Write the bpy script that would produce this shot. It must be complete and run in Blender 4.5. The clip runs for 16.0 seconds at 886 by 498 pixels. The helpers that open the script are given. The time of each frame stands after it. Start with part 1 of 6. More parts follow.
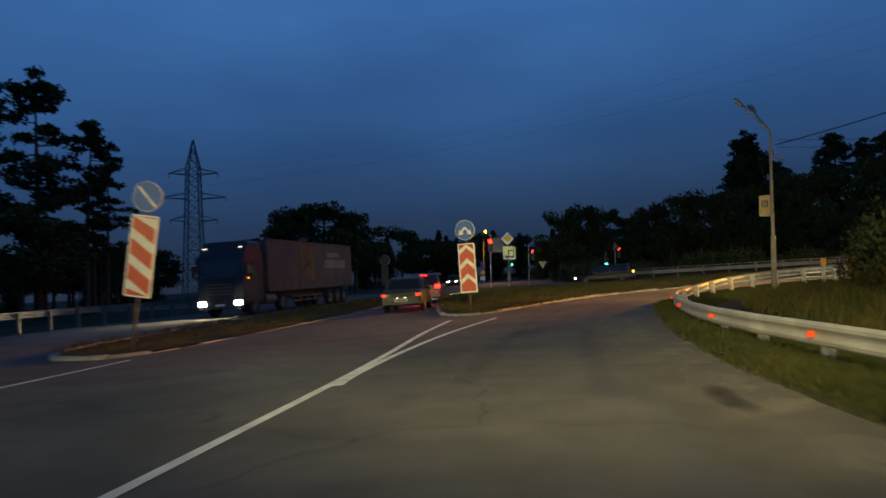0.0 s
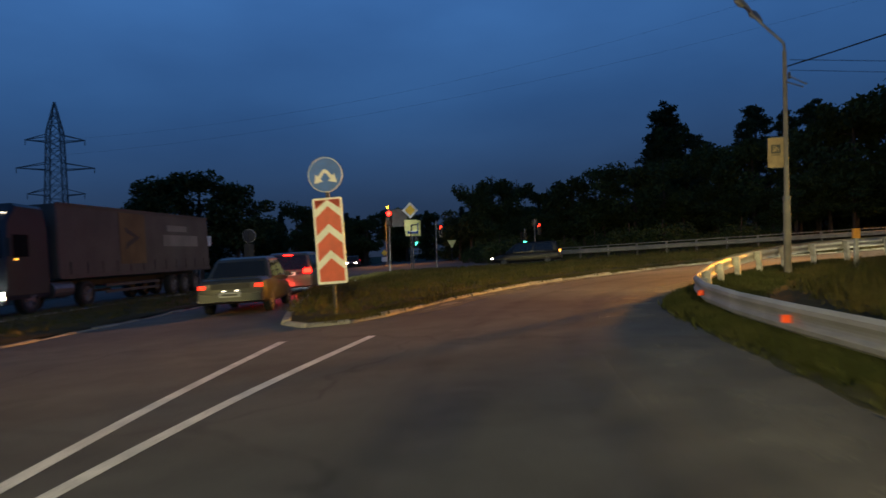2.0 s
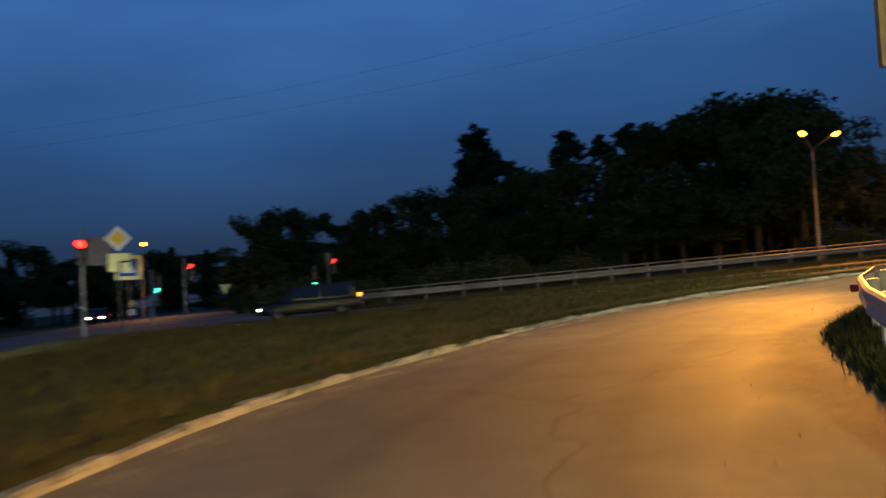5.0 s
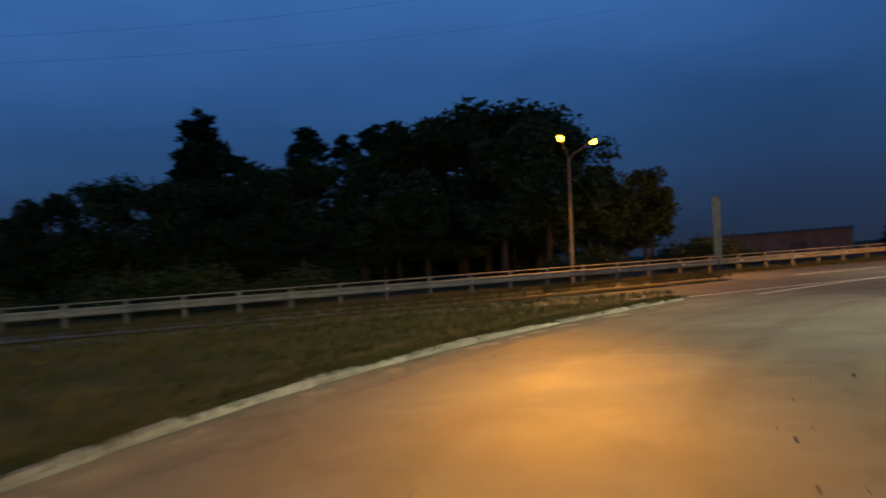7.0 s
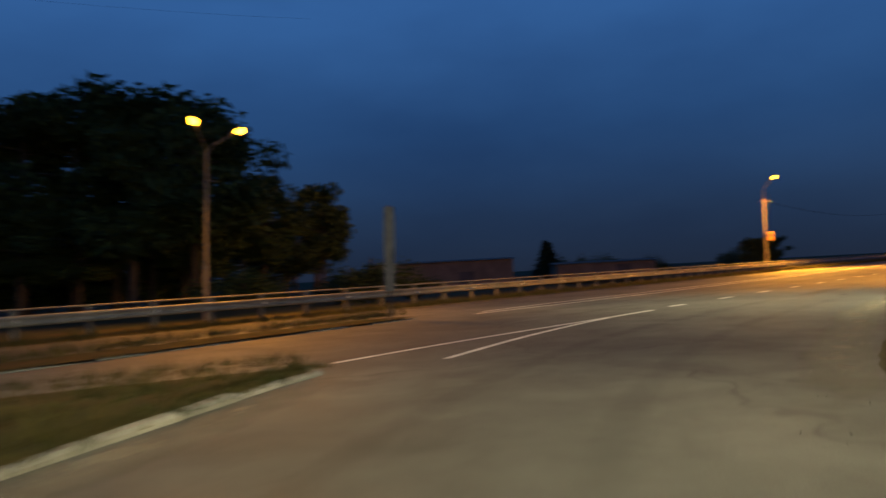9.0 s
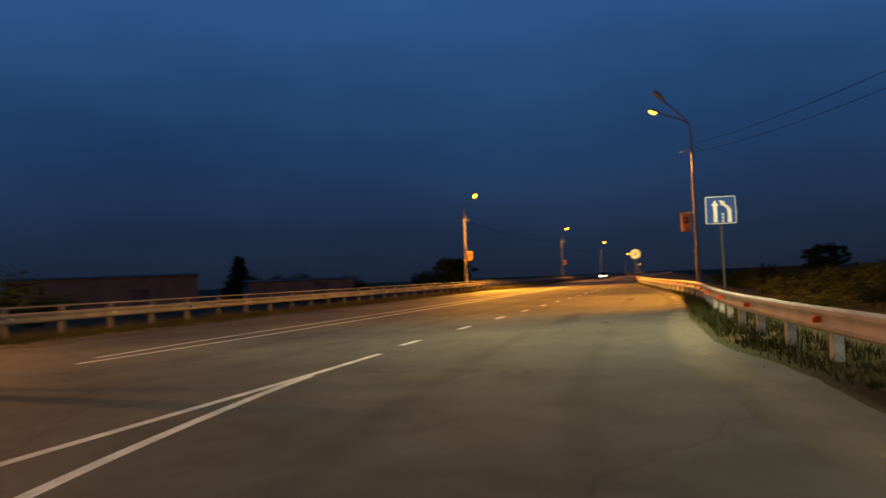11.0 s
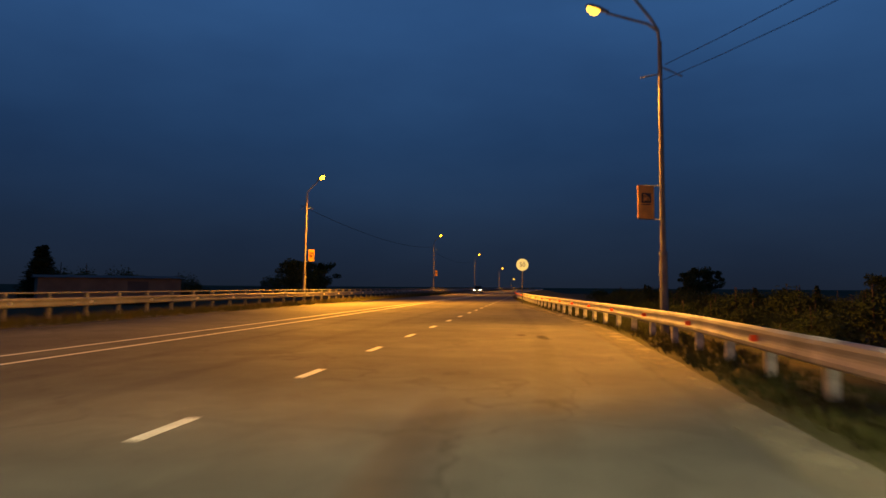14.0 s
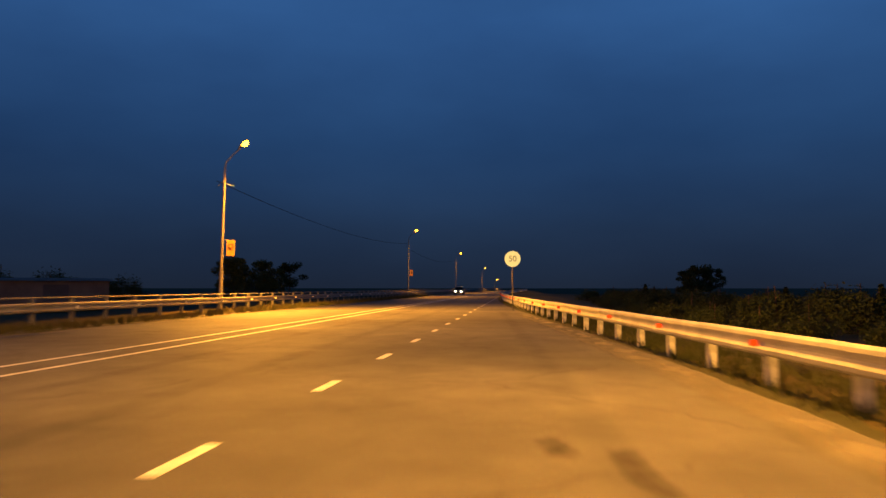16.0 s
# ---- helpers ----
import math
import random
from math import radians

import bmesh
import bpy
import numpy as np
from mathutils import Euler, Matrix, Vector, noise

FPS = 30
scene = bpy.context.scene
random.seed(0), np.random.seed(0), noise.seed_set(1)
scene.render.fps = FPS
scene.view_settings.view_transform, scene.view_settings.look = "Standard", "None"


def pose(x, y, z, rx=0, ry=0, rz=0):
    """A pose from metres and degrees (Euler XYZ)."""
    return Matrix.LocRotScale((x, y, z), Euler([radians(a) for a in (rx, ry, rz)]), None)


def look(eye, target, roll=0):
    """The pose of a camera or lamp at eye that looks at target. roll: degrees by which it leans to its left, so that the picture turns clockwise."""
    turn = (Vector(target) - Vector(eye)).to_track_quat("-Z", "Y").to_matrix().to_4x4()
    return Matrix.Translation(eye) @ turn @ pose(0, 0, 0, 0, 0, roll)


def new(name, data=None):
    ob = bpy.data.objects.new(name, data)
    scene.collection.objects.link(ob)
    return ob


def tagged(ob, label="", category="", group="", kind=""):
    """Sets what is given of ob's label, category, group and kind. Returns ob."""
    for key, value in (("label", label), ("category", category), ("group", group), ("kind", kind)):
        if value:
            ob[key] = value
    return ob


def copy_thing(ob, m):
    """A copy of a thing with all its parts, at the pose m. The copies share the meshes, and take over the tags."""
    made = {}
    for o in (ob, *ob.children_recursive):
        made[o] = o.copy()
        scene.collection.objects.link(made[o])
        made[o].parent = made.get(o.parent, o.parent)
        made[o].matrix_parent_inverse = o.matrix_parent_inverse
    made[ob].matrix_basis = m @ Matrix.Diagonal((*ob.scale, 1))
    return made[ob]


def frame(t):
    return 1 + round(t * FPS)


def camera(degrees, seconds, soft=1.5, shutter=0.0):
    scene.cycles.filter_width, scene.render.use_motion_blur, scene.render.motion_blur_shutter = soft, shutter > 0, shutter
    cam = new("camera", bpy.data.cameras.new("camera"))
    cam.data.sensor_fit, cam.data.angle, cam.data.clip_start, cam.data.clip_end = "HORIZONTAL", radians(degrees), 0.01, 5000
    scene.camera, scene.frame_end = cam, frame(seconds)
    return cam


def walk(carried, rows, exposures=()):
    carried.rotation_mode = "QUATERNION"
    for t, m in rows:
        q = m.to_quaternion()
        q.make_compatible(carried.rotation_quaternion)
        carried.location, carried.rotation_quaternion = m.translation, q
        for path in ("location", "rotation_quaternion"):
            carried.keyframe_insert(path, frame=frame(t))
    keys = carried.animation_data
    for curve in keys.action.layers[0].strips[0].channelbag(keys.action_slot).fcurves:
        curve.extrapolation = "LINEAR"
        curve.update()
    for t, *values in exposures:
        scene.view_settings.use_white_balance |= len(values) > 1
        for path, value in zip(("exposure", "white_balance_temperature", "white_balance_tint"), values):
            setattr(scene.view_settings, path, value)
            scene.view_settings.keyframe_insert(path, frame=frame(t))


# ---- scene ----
from mathutils import geometry

cam = camera(64.18, 16.0, soft=1.5, shutter=0.9)
# seconds, x, y, z, yaw, pitch, roll
PATH = [
    (0.0, 8.659, -22.701, 1.322, 20.56, 2.26, -3.58),
    (0.5, 8.001, -20.190, 1.303, 18.92, 1.64, -3.82),
    (1.0, 7.370, -17.664, 1.277, 15.95, 0.85, -4.07),
    (1.5, 6.751, -15.082, 1.250, 14.63, 0.27, -4.00),
    (2.0, 6.178, -12.584, 1.206, 13.21, 0.26, -3.73),
    (2.5, 5.677, -10.078, 1.179, 12.17, 0.61, -3.66),
    (3.0, 5.319, -7.558, 1.160, 10.99, 2.00, -3.67),
    (3.5, 5.016, -5.102, 1.151, 9.18, 2.59, -3.90),
    (4.0, 4.962, -2.733, 1.165, 6.15, 2.75, -4.45),
    (4.5, 5.150, -0.412, 1.189, 2.15, 2.61, -5.07),
    (5.0, 5.573, 1.898, 1.214, -2.55, 2.34, -5.48),
    (5.5, 6.224, 4.236, 1.227, -7.68, 2.08, -5.41),
    (6.0, 6.866, 6.689, 1.259, -12.91, 1.85, -5.16),
    (6.5, 7.748, 8.966, 1.236, -18.20, 1.67, -4.63),
    (7.0, 8.929, 11.048, 1.235, -22.74, 1.67, -4.02),
    (7.5, 10.382, 12.965, 1.249, -27.67, 1.82, -3.90),
    (8.0, 11.962, 14.725, 1.239, -34.60, 1.97, -3.72),
    (8.5, 13.700, 16.332, 1.262, -40.77, 2.12, -3.29),
    (9.0, 15.634, 17.776, 1.297, -47.96, 2.09, -2.98),
    (9.5, 17.561, 19.011, 1.323, -55.17, 2.04, -2.65),
    (10.0, 19.323, 20.073, 1.274, -61.24, 2.10, -2.99),
    (10.5, 21.086, 21.090, 1.265, -67.30, 2.21, -2.81),
    (11.0, 22.810, 21.866, 1.262, -72.22, 2.46, -2.36),
    (11.5, 24.675, 22.440, 1.261, -75.99, 2.75, -1.77),
    (12.0, 26.865, 22.850, 1.261, -78.62, 2.99, -1.17),
    (12.5, 29.560, 23.132, 1.260, -80.12, 3.09, -0.70),
    (13.0, 32.539, 23.383, 1.266, -81.20, 3.31, -0.22),
    (13.5, 35.579, 23.595, 1.254, -81.96, 3.07, 0.02),
    (14.0, 38.466, 23.784, 1.246, -82.31, 3.04, 0.41),
    (14.5, 41.530, 23.972, 1.242, -82.74, 3.06, 0.41),
    (15.0, 44.698, 24.172, 1.246, -83.17, 3.15, 0.31),
    (15.5, 47.874, 24.357, 1.257, -83.48, 3.22, 0.44),
    (16.0, 51.098, 24.487, 1.279, -83.71, 3.13, -0.00),
]


def gaze(x, y, z, yaw, pitch, roll):
    a, b = radians(yaw), radians(pitch)
    return look((x, y, z), (x - 2 * math.sin(a) * math.cos(b), y + 2 * math.cos(a) * math.cos(b), z + 2 * math.sin(b)), roll)


EXPOSURES = [(0.0, 0.15, 6900, 10), (1.5, 0.2, 6900, 10), (3.0, 0.25, 6900, 10), (5.5, 0.15, 6700, 10), (7.0, 0.1, 6600, 10), (8.5, -0.1, 6600, 10),
             (10.0, -0.2, 6600, 10), (12.5, -0.75, 7200, 10), (14.5, -0.55, 7100, 10), (15.5, -0.5, 6800, 10), (16.0, -0.4, 6700, 10)]
walk(cam, [(t, gaze(*p)) for t, *p in PATH], EXPOSURES)

# ---- dusk sky ----
world = bpy.data.worlds.new("dusk")
scene.world = world
world.use_nodes = True
wn, wl = world.node_tree.nodes, world.node_tree.links
wn.clear()
w_out, w_bg = wn.new("ShaderNodeOutputWorld"), wn.new("ShaderNodeBackground")
w_tc, w_sep, w_ramp = wn.new("ShaderNodeTexCoord"), wn.new("ShaderNodeSeparateXYZ"), wn.new("ShaderNodeValToRGB")
w_map, w_noise, w_mix = wn.new("ShaderNodeMapping"), wn.new("ShaderNodeTexNoise"), wn.new("ShaderNodeMix")
w_map.inputs["Scale"].default_value = (1.2, 1.2, 3.2)
w_noise.inputs["Scale"].default_value, w_noise.inputs["Detail"].default_value = 1.6, 5.0
w_cr = wn.new("ShaderNodeValToRGB")
w_cr.color_ramp.elements[0].position, w_cr.color_ramp.elements[1].position = 0.32, 0.72
w_cr.color_ramp.elements[0].color, w_cr.color_ramp.elements[1].color = (0.8, 0.8, 0.82, 1), (1.2, 1.19, 1.15, 1)
ramp = w_ramp.color_ramp
ramp.elements[0].position, ramp.elements[0].color = 0.0, (0.012, 0.019, 0.036, 1)
ramp.elements[1].position, ramp.elements[1].color = 1.0, (0.016, 0.045, 0.115, 1)
for at, col in ((0.5, (0.016, 0.027, 0.055)), (0.54, (0.017, 0.039, 0.094)), (0.60, (0.02, 0.069, 0.196)), (0.68, (0.034, 0.124, 0.355)), (0.74, (0.033, 0.118, 0.33)), (0.84, (0.018, 0.064, 0.175))):
    ramp.elements.new(at).color = (*col, 1)
w_scale = wn.new("ShaderNodeMath")
w_scale.operation = "MULTIPLY_ADD"
w_scale.inputs[1].default_value, w_scale.inputs[2].default_value = 0.5, 0.5
w_mix.data_type, w_mix.blend_type = "RGBA", "MULTIPLY"
w_mix.inputs["Factor"].default_value = 1.0
wl.new(w_tc.outputs["Generated"], w_sep.inputs[0])
wl.new(w_sep.outputs["Z"], w_scale.inputs[0])
wl.new(w_scale.outputs[0], w_ramp.inputs["Fac"])
wl.new(w_tc.outputs["Generated"], w_map.inputs["Vector"])
wl.new(w_map.outputs["Vector"], w_noise.inputs["Vector"])
wl.new(w_noise.outputs["Fac"], w_cr.inputs["Fac"])
wl.new(w_ramp.outputs["Color"], w_mix.inputs["A"])
wl.new(w_cr.outputs["Color"], w_mix.inputs["B"])
wl.new(w_mix.outputs["Result"], w_bg.inputs["Color"])
w_bg.inputs["Strength"].default_value = 1.0
wl.new(w_bg.outputs[0], w_out.inputs[0])

SODIUM = (1.0, 0.38, 0.03)
SODIUM_PALE = (1.0, 0.41, 0.045)
# tint of the added fill lamps before the bend
WARM_FILL = (1.0, 0.84, 0.32)
# tint of the added fill lamps that imitate headlamp light
HEADLIKE_FILL = (0.98, 0.9, 0.5)
LEAN = 2.7  # the road climbs towards +x: plumb things lean that much from its normal


def stand(x, y, z=0.0, rz=0.0):
    """A plumb pose on the sloping road, turned by rz degrees."""
    return pose(x, y, z, 0, LEAN, 0) @ pose(0, 0, 0, 0, 0, rz)


def lamp_light(name, place, watts, colour, radius=0.12, spot=0.0, aim=None, blend=1.0):
    if spot:
        data = bpy.data.lights.new(name, "SPOT")
        data.spot_size, data.spot_blend = radians(spot), blend
    else:
        data = bpy.data.lights.new(name, "POINT")
    data.energy, data.color, data.shadow_soft_size = watts, colour, radius
    ob = new(name, data)
    ob.matrix_world = look(place, aim) if aim else pose(*place)
    return ob


# ---- materials ----
def mat(name, colour, rough=0.7, metal=0.0, vary=0.25, scale=3.0, fine=60.0, bump=0.15, second=None, spec=0.5, rnd=0.0, glow=None, glow_power=0.0):
    """A surface with stains at one scale, grain at another, and a fine relief."""
    m = bpy.data.materials.new(name)
    m.use_nodes = True
    n, l = m.node_tree.nodes, m.node_tree.links
    b = n["Principled BSDF"]
    b.inputs["Roughness"].default_value, b.inputs["Metallic"].default_value = rough, metal
    b.inputs["Specular IOR Level"].default_value = spec
    tc = n.new("ShaderNodeTexCoord")
    big, small = n.new("ShaderNodeTexNoise"), n.new("ShaderNodeTexNoise")
    big.inputs["Scale"].default_value, big.inputs["Detail"].default_value = scale, 6.0
    small.inputs["Scale"].default_value, small.inputs["Detail"].default_value = fine, 3.0
    for t in (big, small):
        l.new(tc.outputs["Object"], t.inputs["Vector"])
    r = n.new("ShaderNodeValToRGB")
    two = second or tuple(min(1.0, c * (1 + vary)) for c in colour)
    one = colour if second else tuple(c * (1 - vary) for c in colour)
    r.color_ramp.elements[0].position, r.color_ramp.elements[1].position = 0.35, 0.68
    r.color_ramp.elements[0].color, r.color_ramp.elements[1].color = (*one, 1), (*two, 1)
    l.new(big.outputs["Fac"], r.inputs["Fac"])
    g = n.new("ShaderNodeValToRGB")
    g.color_ramp.elements[0].color, g.color_ramp.elements[1].color = (1 - vary, 1 - vary, 1 - vary, 1), (1 + vary, 1 + vary, 1 + vary, 1)
    g.color_ramp.elements[0].position, g.color_ramp.elements[1].position = 0.3, 0.7
    l.new(small.outputs["Fac"], g.inputs["Fac"])
    x = n.new("ShaderNodeMix")
    x.data_type, x.blend_type = "RGBA", "MULTIPLY"
    x.inputs["Factor"].default_value = 1.0
    l.new(r.outputs["Color"], x.inputs["A"])
    l.new(g.outputs["Color"], x.inputs["B"])
    last = x.outputs["Result"]
    if rnd:
        info, hsv = n.new("ShaderNodeObjectInfo"), n.new("ShaderNodeHueSaturation")
        mr = n.new("ShaderNodeMapRange")
        mr.inputs["To Min"].default_value, mr.inputs["To Max"].default_value = 1 - rnd, 1 + rnd
        l.new(info.outputs["Random"], mr.inputs["Value"])
        l.new(mr.outputs["Result"], hsv.inputs["Value"])
        l.new(last, hsv.inputs["Color"])
        last = hsv.outputs["Color"]
    l.new(last, b.inputs["Base Color"])
    if bump:
        bp = n.new("ShaderNodeBump")
        bp.inputs["Strength"].default_value, bp.inputs["Distance"].default_value = bump, 0.02
        l.new(small.outputs["Fac"], bp.inputs["Height"])
        l.new(bp.outputs["Normal"], b.inputs["Normal"])
    if glow:
        b.inputs["Emission Color"].default_value = (*glow, 1)
        b.inputs["Emission Strength"].default_value = glow_power
    return m


def asphalt_mat():
    """Worn asphalt: wheel-polished patches, fine stones, thin cracks."""
    m = mat("asphalt", (0.075, 0.073, 0.07), 0.62, 0, 0.2, 0.16, 90, 0.35, second=(0.135, 0.13, 0.118), spec=0.18)
    n, l = m.node_tree.nodes, m.node_tree.links
    b = n["Principled BSDF"]
    tc, warp, vor = n.new("ShaderNodeTexCoord"), n.new("ShaderNodeTexNoise"), n.new("ShaderNodeTexVoronoi")
    warp.inputs["Scale"].default_value = 1.1
    add = n.new("ShaderNodeMix")
    add.data_type, add.blend_type = "RGBA", "LINEAR_LIGHT"
    add.inputs["Factor"].default_value = 0.5
    l.new(tc.outputs["Object"], add.inputs["A"])
    l.new(tc.outputs["Object"], warp.inputs["Vector"])
    l.new(warp.outputs["Color"], add.inputs["B"])
    vor.feature = "DISTANCE_TO_EDGE"
    vor.inputs["Scale"].default_value = 0.16
    l.new(add.outputs["Result"], vor.inputs["Vector"])
    r = n.new("ShaderNodeValToRGB")
    r.color_ramp.elements[0].position, r.color_ramp.elements[1].position = 0.0, 0.007
    r.color_ramp.elements[0].color = (0.7, 0.7, 0.7, 1)
    l.new(vor.outputs["Distance"], r.inputs["Fac"])
    x = n.new("ShaderNodeMix")
    x.data_type, x.blend_type = "RGBA", "MULTIPLY"
    x.inputs["Factor"].default_value = 1.0
    old = b.inputs["Base Color"].links[0].from_socket
    l.new(old, x.inputs["A"])
    l.new(r.outputs["Color"], x.inputs["B"])
    l.new(x.outputs["Result"], b.inputs["Base Color"])
    pn, pr, px = n.new("ShaderNodeTexNoise"), n.new("ShaderNodeMapRange"), n.new("ShaderNodeMix")
    pn.inputs["Scale"].default_value, pn.inputs["Detail"].default_value, pn.inputs["Roughness"].default_value = 0.9, 9.0, 0.65
    l.new(add.outputs["Result"], pn.inputs["Vector"])
    pr.inputs["From Min"].default_value, pr.inputs["From Max"].default_value = 0.3, 0.7
    pr.inputs["To Min"].default_value, pr.inputs["To Max"].default_value = 0.74, 1.2
    l.new(pn.outputs["Fac"], pr.inputs["Value"])
    px.data_type, px.blend_type = "RGBA", "MULTIPLY"
    px.inputs["Factor"].default_value = 1.0
    l.new(x.outputs["Result"], px.inputs["A"])
    l.new(pr.outputs["Result"], px.inputs["B"])
    l.new(px.outputs["Result"], b.inputs["Base Color"])
    rn, rr = n.new("ShaderNodeTexNoise"), n.new("ShaderNodeMapRange")
    rn.inputs["Scale"].default_value = 0.5
    l.new(tc.outputs["Object"], rn.inputs["Vector"])
    rr.inputs["To Min"].default_value, rr.inputs["To Max"].default_value = 0.66, 0.9
    l.new(rn.outputs["Fac"], rr.inputs["Value"])
    l.new(rr.outputs["Result"], b.inputs["Roughness"])
    return m


def film_mat(name, colour, scale, cover, rough=0.9):
    """A thin film of dust or rubber that breaks up towards its edges."""
    m = mat(name, colour, rough, 0, 0.25, 1.5, 60, 0.2)
    n, l = m.node_tree.nodes, m.node_tree.links
    b = n["Principled BSDF"]
    at, tc, no = n.new("ShaderNodeAttribute"), n.new("ShaderNodeTexCoord"), n.new("ShaderNodeTexNoise")
    at.attribute_name = "cover"
    no.inputs["Scale"].default_value, no.inputs["Detail"].default_value = scale, 7.0
    l.new(tc.outputs["Object"], no.inputs["Vector"])
    add, mr = n.new("ShaderNodeMath"), n.new("ShaderNodeMapRange")
    add.operation = "ADD"
    l.new(at.outputs["Fac"], add.inputs[0])
    l.new(no.outputs["Fac"], add.inputs[1])
    mr.inputs["From Min"].default_value, mr.inputs["From Max"].default_value = 0.62, 1.35
    mr.inputs["To Min"].default_value, mr.inputs["To Max"].default_value = 0.0, cover
    l.new(add.outputs[0], mr.inputs["Value"])
    l.new(mr.outputs["Result"], b.inputs["Alpha"])
    return m


ASPHALT = asphalt_mat()
SAND_FILM = film_mat("sand_film", (0.19, 0.17, 0.13), 1.3, 0.7)
TYRE_FILM = film_mat("tyre_film", (0.045, 0.045, 0.046), 1.6, 0.12, 0.65)
WET_FILM = film_mat("oil_film", (0.04, 0.04, 0.042), 1.8, 0.3, 0.5)
STAIN = film_mat("stain_film", (0.035, 0.027, 0.02), 6.0, 0.55, 0.8)
SOIL = mat("soil", (0.035, 0.04, 0.018), 0.95, 0, 0.35, 0.08, 8, 0.4, second=(0.06, 0.055, 0.03), spec=0.12)
GRASS_BED = mat("grass_bed", (0.034, 0.036, 0.012), 0.95, 0, 0.35, 0.7, 25, 0.5, second=(0.07, 0.052, 0.022), spec=0.12)
WEED = mat("weeds", (0.036, 0.047, 0.016), 0.8, 0, 0.3, 0.9, 12, 0, second=(0.066, 0.068, 0.026), spec=0.12)
GRASS = mat("grass", (0.04, 0.05, 0.015), 0.8, 0, 0.3, 0.9, 12, 0, second=(0.1, 0.078, 0.027), spec=0.12)
DUST = mat("dust", (0.1, 0.093, 0.08), 0.95, 0, 0.3, 0.9, 70, 0.3, second=(0.16, 0.145, 0.115))
KERB = mat("kerb_concrete", (0.2, 0.185, 0.155), 0.9, 0, 0.3, 1.7, 45, 0.5, second=(0.36, 0.34, 0.29), rnd=0.22)
PAINT = mat("road_paint", (0.5, 0.5, 0.47), 0.6, 0, 0.28, 2.5, 40, 0.15, second=(0.78, 0.77, 0.72))
ZINC = mat("zinc", (0.42, 0.41, 0.375), 0.6, 0.12, 0.18, 1.6, 40, 0.1, rnd=0.1)
# darker zinc copy: shade on the far barriers put into the colour
ZINC_SHADE = mat("zinc_shaded", (0.2, 0.192, 0.175), 0.65, 0.12, 0.2, 1.6, 40, 0.1, rnd=0.12)
POST_W = mat("post_paint", (0.5, 0.5, 0.47), 0.6, 0.1, 0.25, 4, 50, 0.15, rnd=0.12)
# darker far posts, shade put into the colour; also the refuge board
POST_G = mat("post_grey", (0.17, 0.165, 0.15), 0.65, 0.2, 0.25, 4, 50, 0.15, rnd=0.12)
STEEL = mat("pole_steel", (0.2, 0.2, 0.2), 0.55, 0.5, 0.25, 2, 40, 0.1)
CONCRETE = mat("pole_concrete", (0.2, 0.185, 0.165), 0.85, 0, 0.2, 2, 50, 0.25)
DARK = mat("dark_plastic", (0.02, 0.02, 0.022), 0.5, 0, 0.2, 6, 60, 0.1)
WIRE = mat("cable", (0.006, 0.006, 0.006), 0.9, 0, 0.1, 2, 20, 0, spec=0.1)
WHITE_R = mat("retro_white", (0.8, 0.79, 0.74), 0.45, 0, 0.08, 5, 200, 0.03)
RED_R = mat("retro_red", (0.62, 0.065, 0.035), 0.45, 0, 0.12, 5, 200, 0.03)
BLUE_R = mat("retro_blue", (0.01, 0.065, 0.3), 0.6, 0, 0.12, 5, 200, 0.03)
# brighter copy of the sign blue: headlamp shine put into the colour
BLUE_LIT = mat("retro_blue_lit", (0.02, 0.13, 0.5), 0.5, 0, 0.12, 5, 200, 0.03)
YELLOW_R = mat("retro_yellow", (0.85, 0.52, 0.03), 0.45, 0, 0.1, 5, 200, 0.03)
LEMON_R = mat("retro_lemon", (0.85, 0.8, 0.3), 0.45, 0, 0.1, 5, 200, 0.03)
BLACK_R = mat("sign_black", (0.02, 0.02, 0.02), 0.5, 0, 0.1, 5, 100, 0)
SIGN_BACK = mat("sign_back", (0.075, 0.072, 0.07), 0.5, 0.3, 0.2, 4, 60, 0.05)
ORANGE_P = mat("banner_orange", (0.75, 0.34, 0.055), 0.6, 0, 0.15, 4, 60, 0.05)
REFL_R = mat("reflector_red", (0.9, 0.1, 0.03), 0.3, 0, 0.1, 8, 80, 0)
REFL_W = mat("reflector_white", (0.85, 0.83, 0.78), 0.25, 0, 0.05, 8, 80, 0)
BARK = mat("bark", (0.045, 0.034, 0.026), 0.95, 0, 0.35, 2, 18, 0.6, second=(0.09, 0.06, 0.042))
LEAF = mat("leaves", (0.035, 0.055, 0.018), 0.8, 0, 0.3, 0.8, 8, 0, second=(0.07, 0.085, 0.03), rnd=0.2, spec=0.12)
NEEDLE = mat("needles", (0.025, 0.042, 0.02), 0.8, 0, 0.3, 0.8, 8, 0, second=(0.05, 0.065, 0.028), rnd=0.2, spec=0.12)
AUTUMN = mat("yellowed_leaves", (0.04, 0.04, 0.015), 0.8, 0, 0.3, 0.8, 8, 0, second=(0.09, 0.062, 0.018), spec=0.12)
RUBBER = mat("rubber", (0.018, 0.018, 0.018), 0.85, 0, 0.2, 8, 80, 0.2)
RIM = mat("rim", (0.16, 0.16, 0.165), 0.45, 0.6, 0.15, 8, 60, 0.05)
GLASS_D = mat("car_glass", (0.012, 0.014, 0.017), 0.06, 0, 0.1, 3, 20, 0)
PAINT_SILVER = mat("car_silver_green", (0.055, 0.058, 0.056), 0.32, 0.4, 0.1, 1.5, 200, 0.02)
PAINT_DARK = mat("car_dark", (0.014, 0.015, 0.017), 0.3, 0.2, 0.15, 1.5, 200, 0.02)
PAINT_WINE = mat("car_dark_grey", (0.1, 0.095, 0.095), 0.28, 0.3, 0.15, 1.5, 200, 0.02)
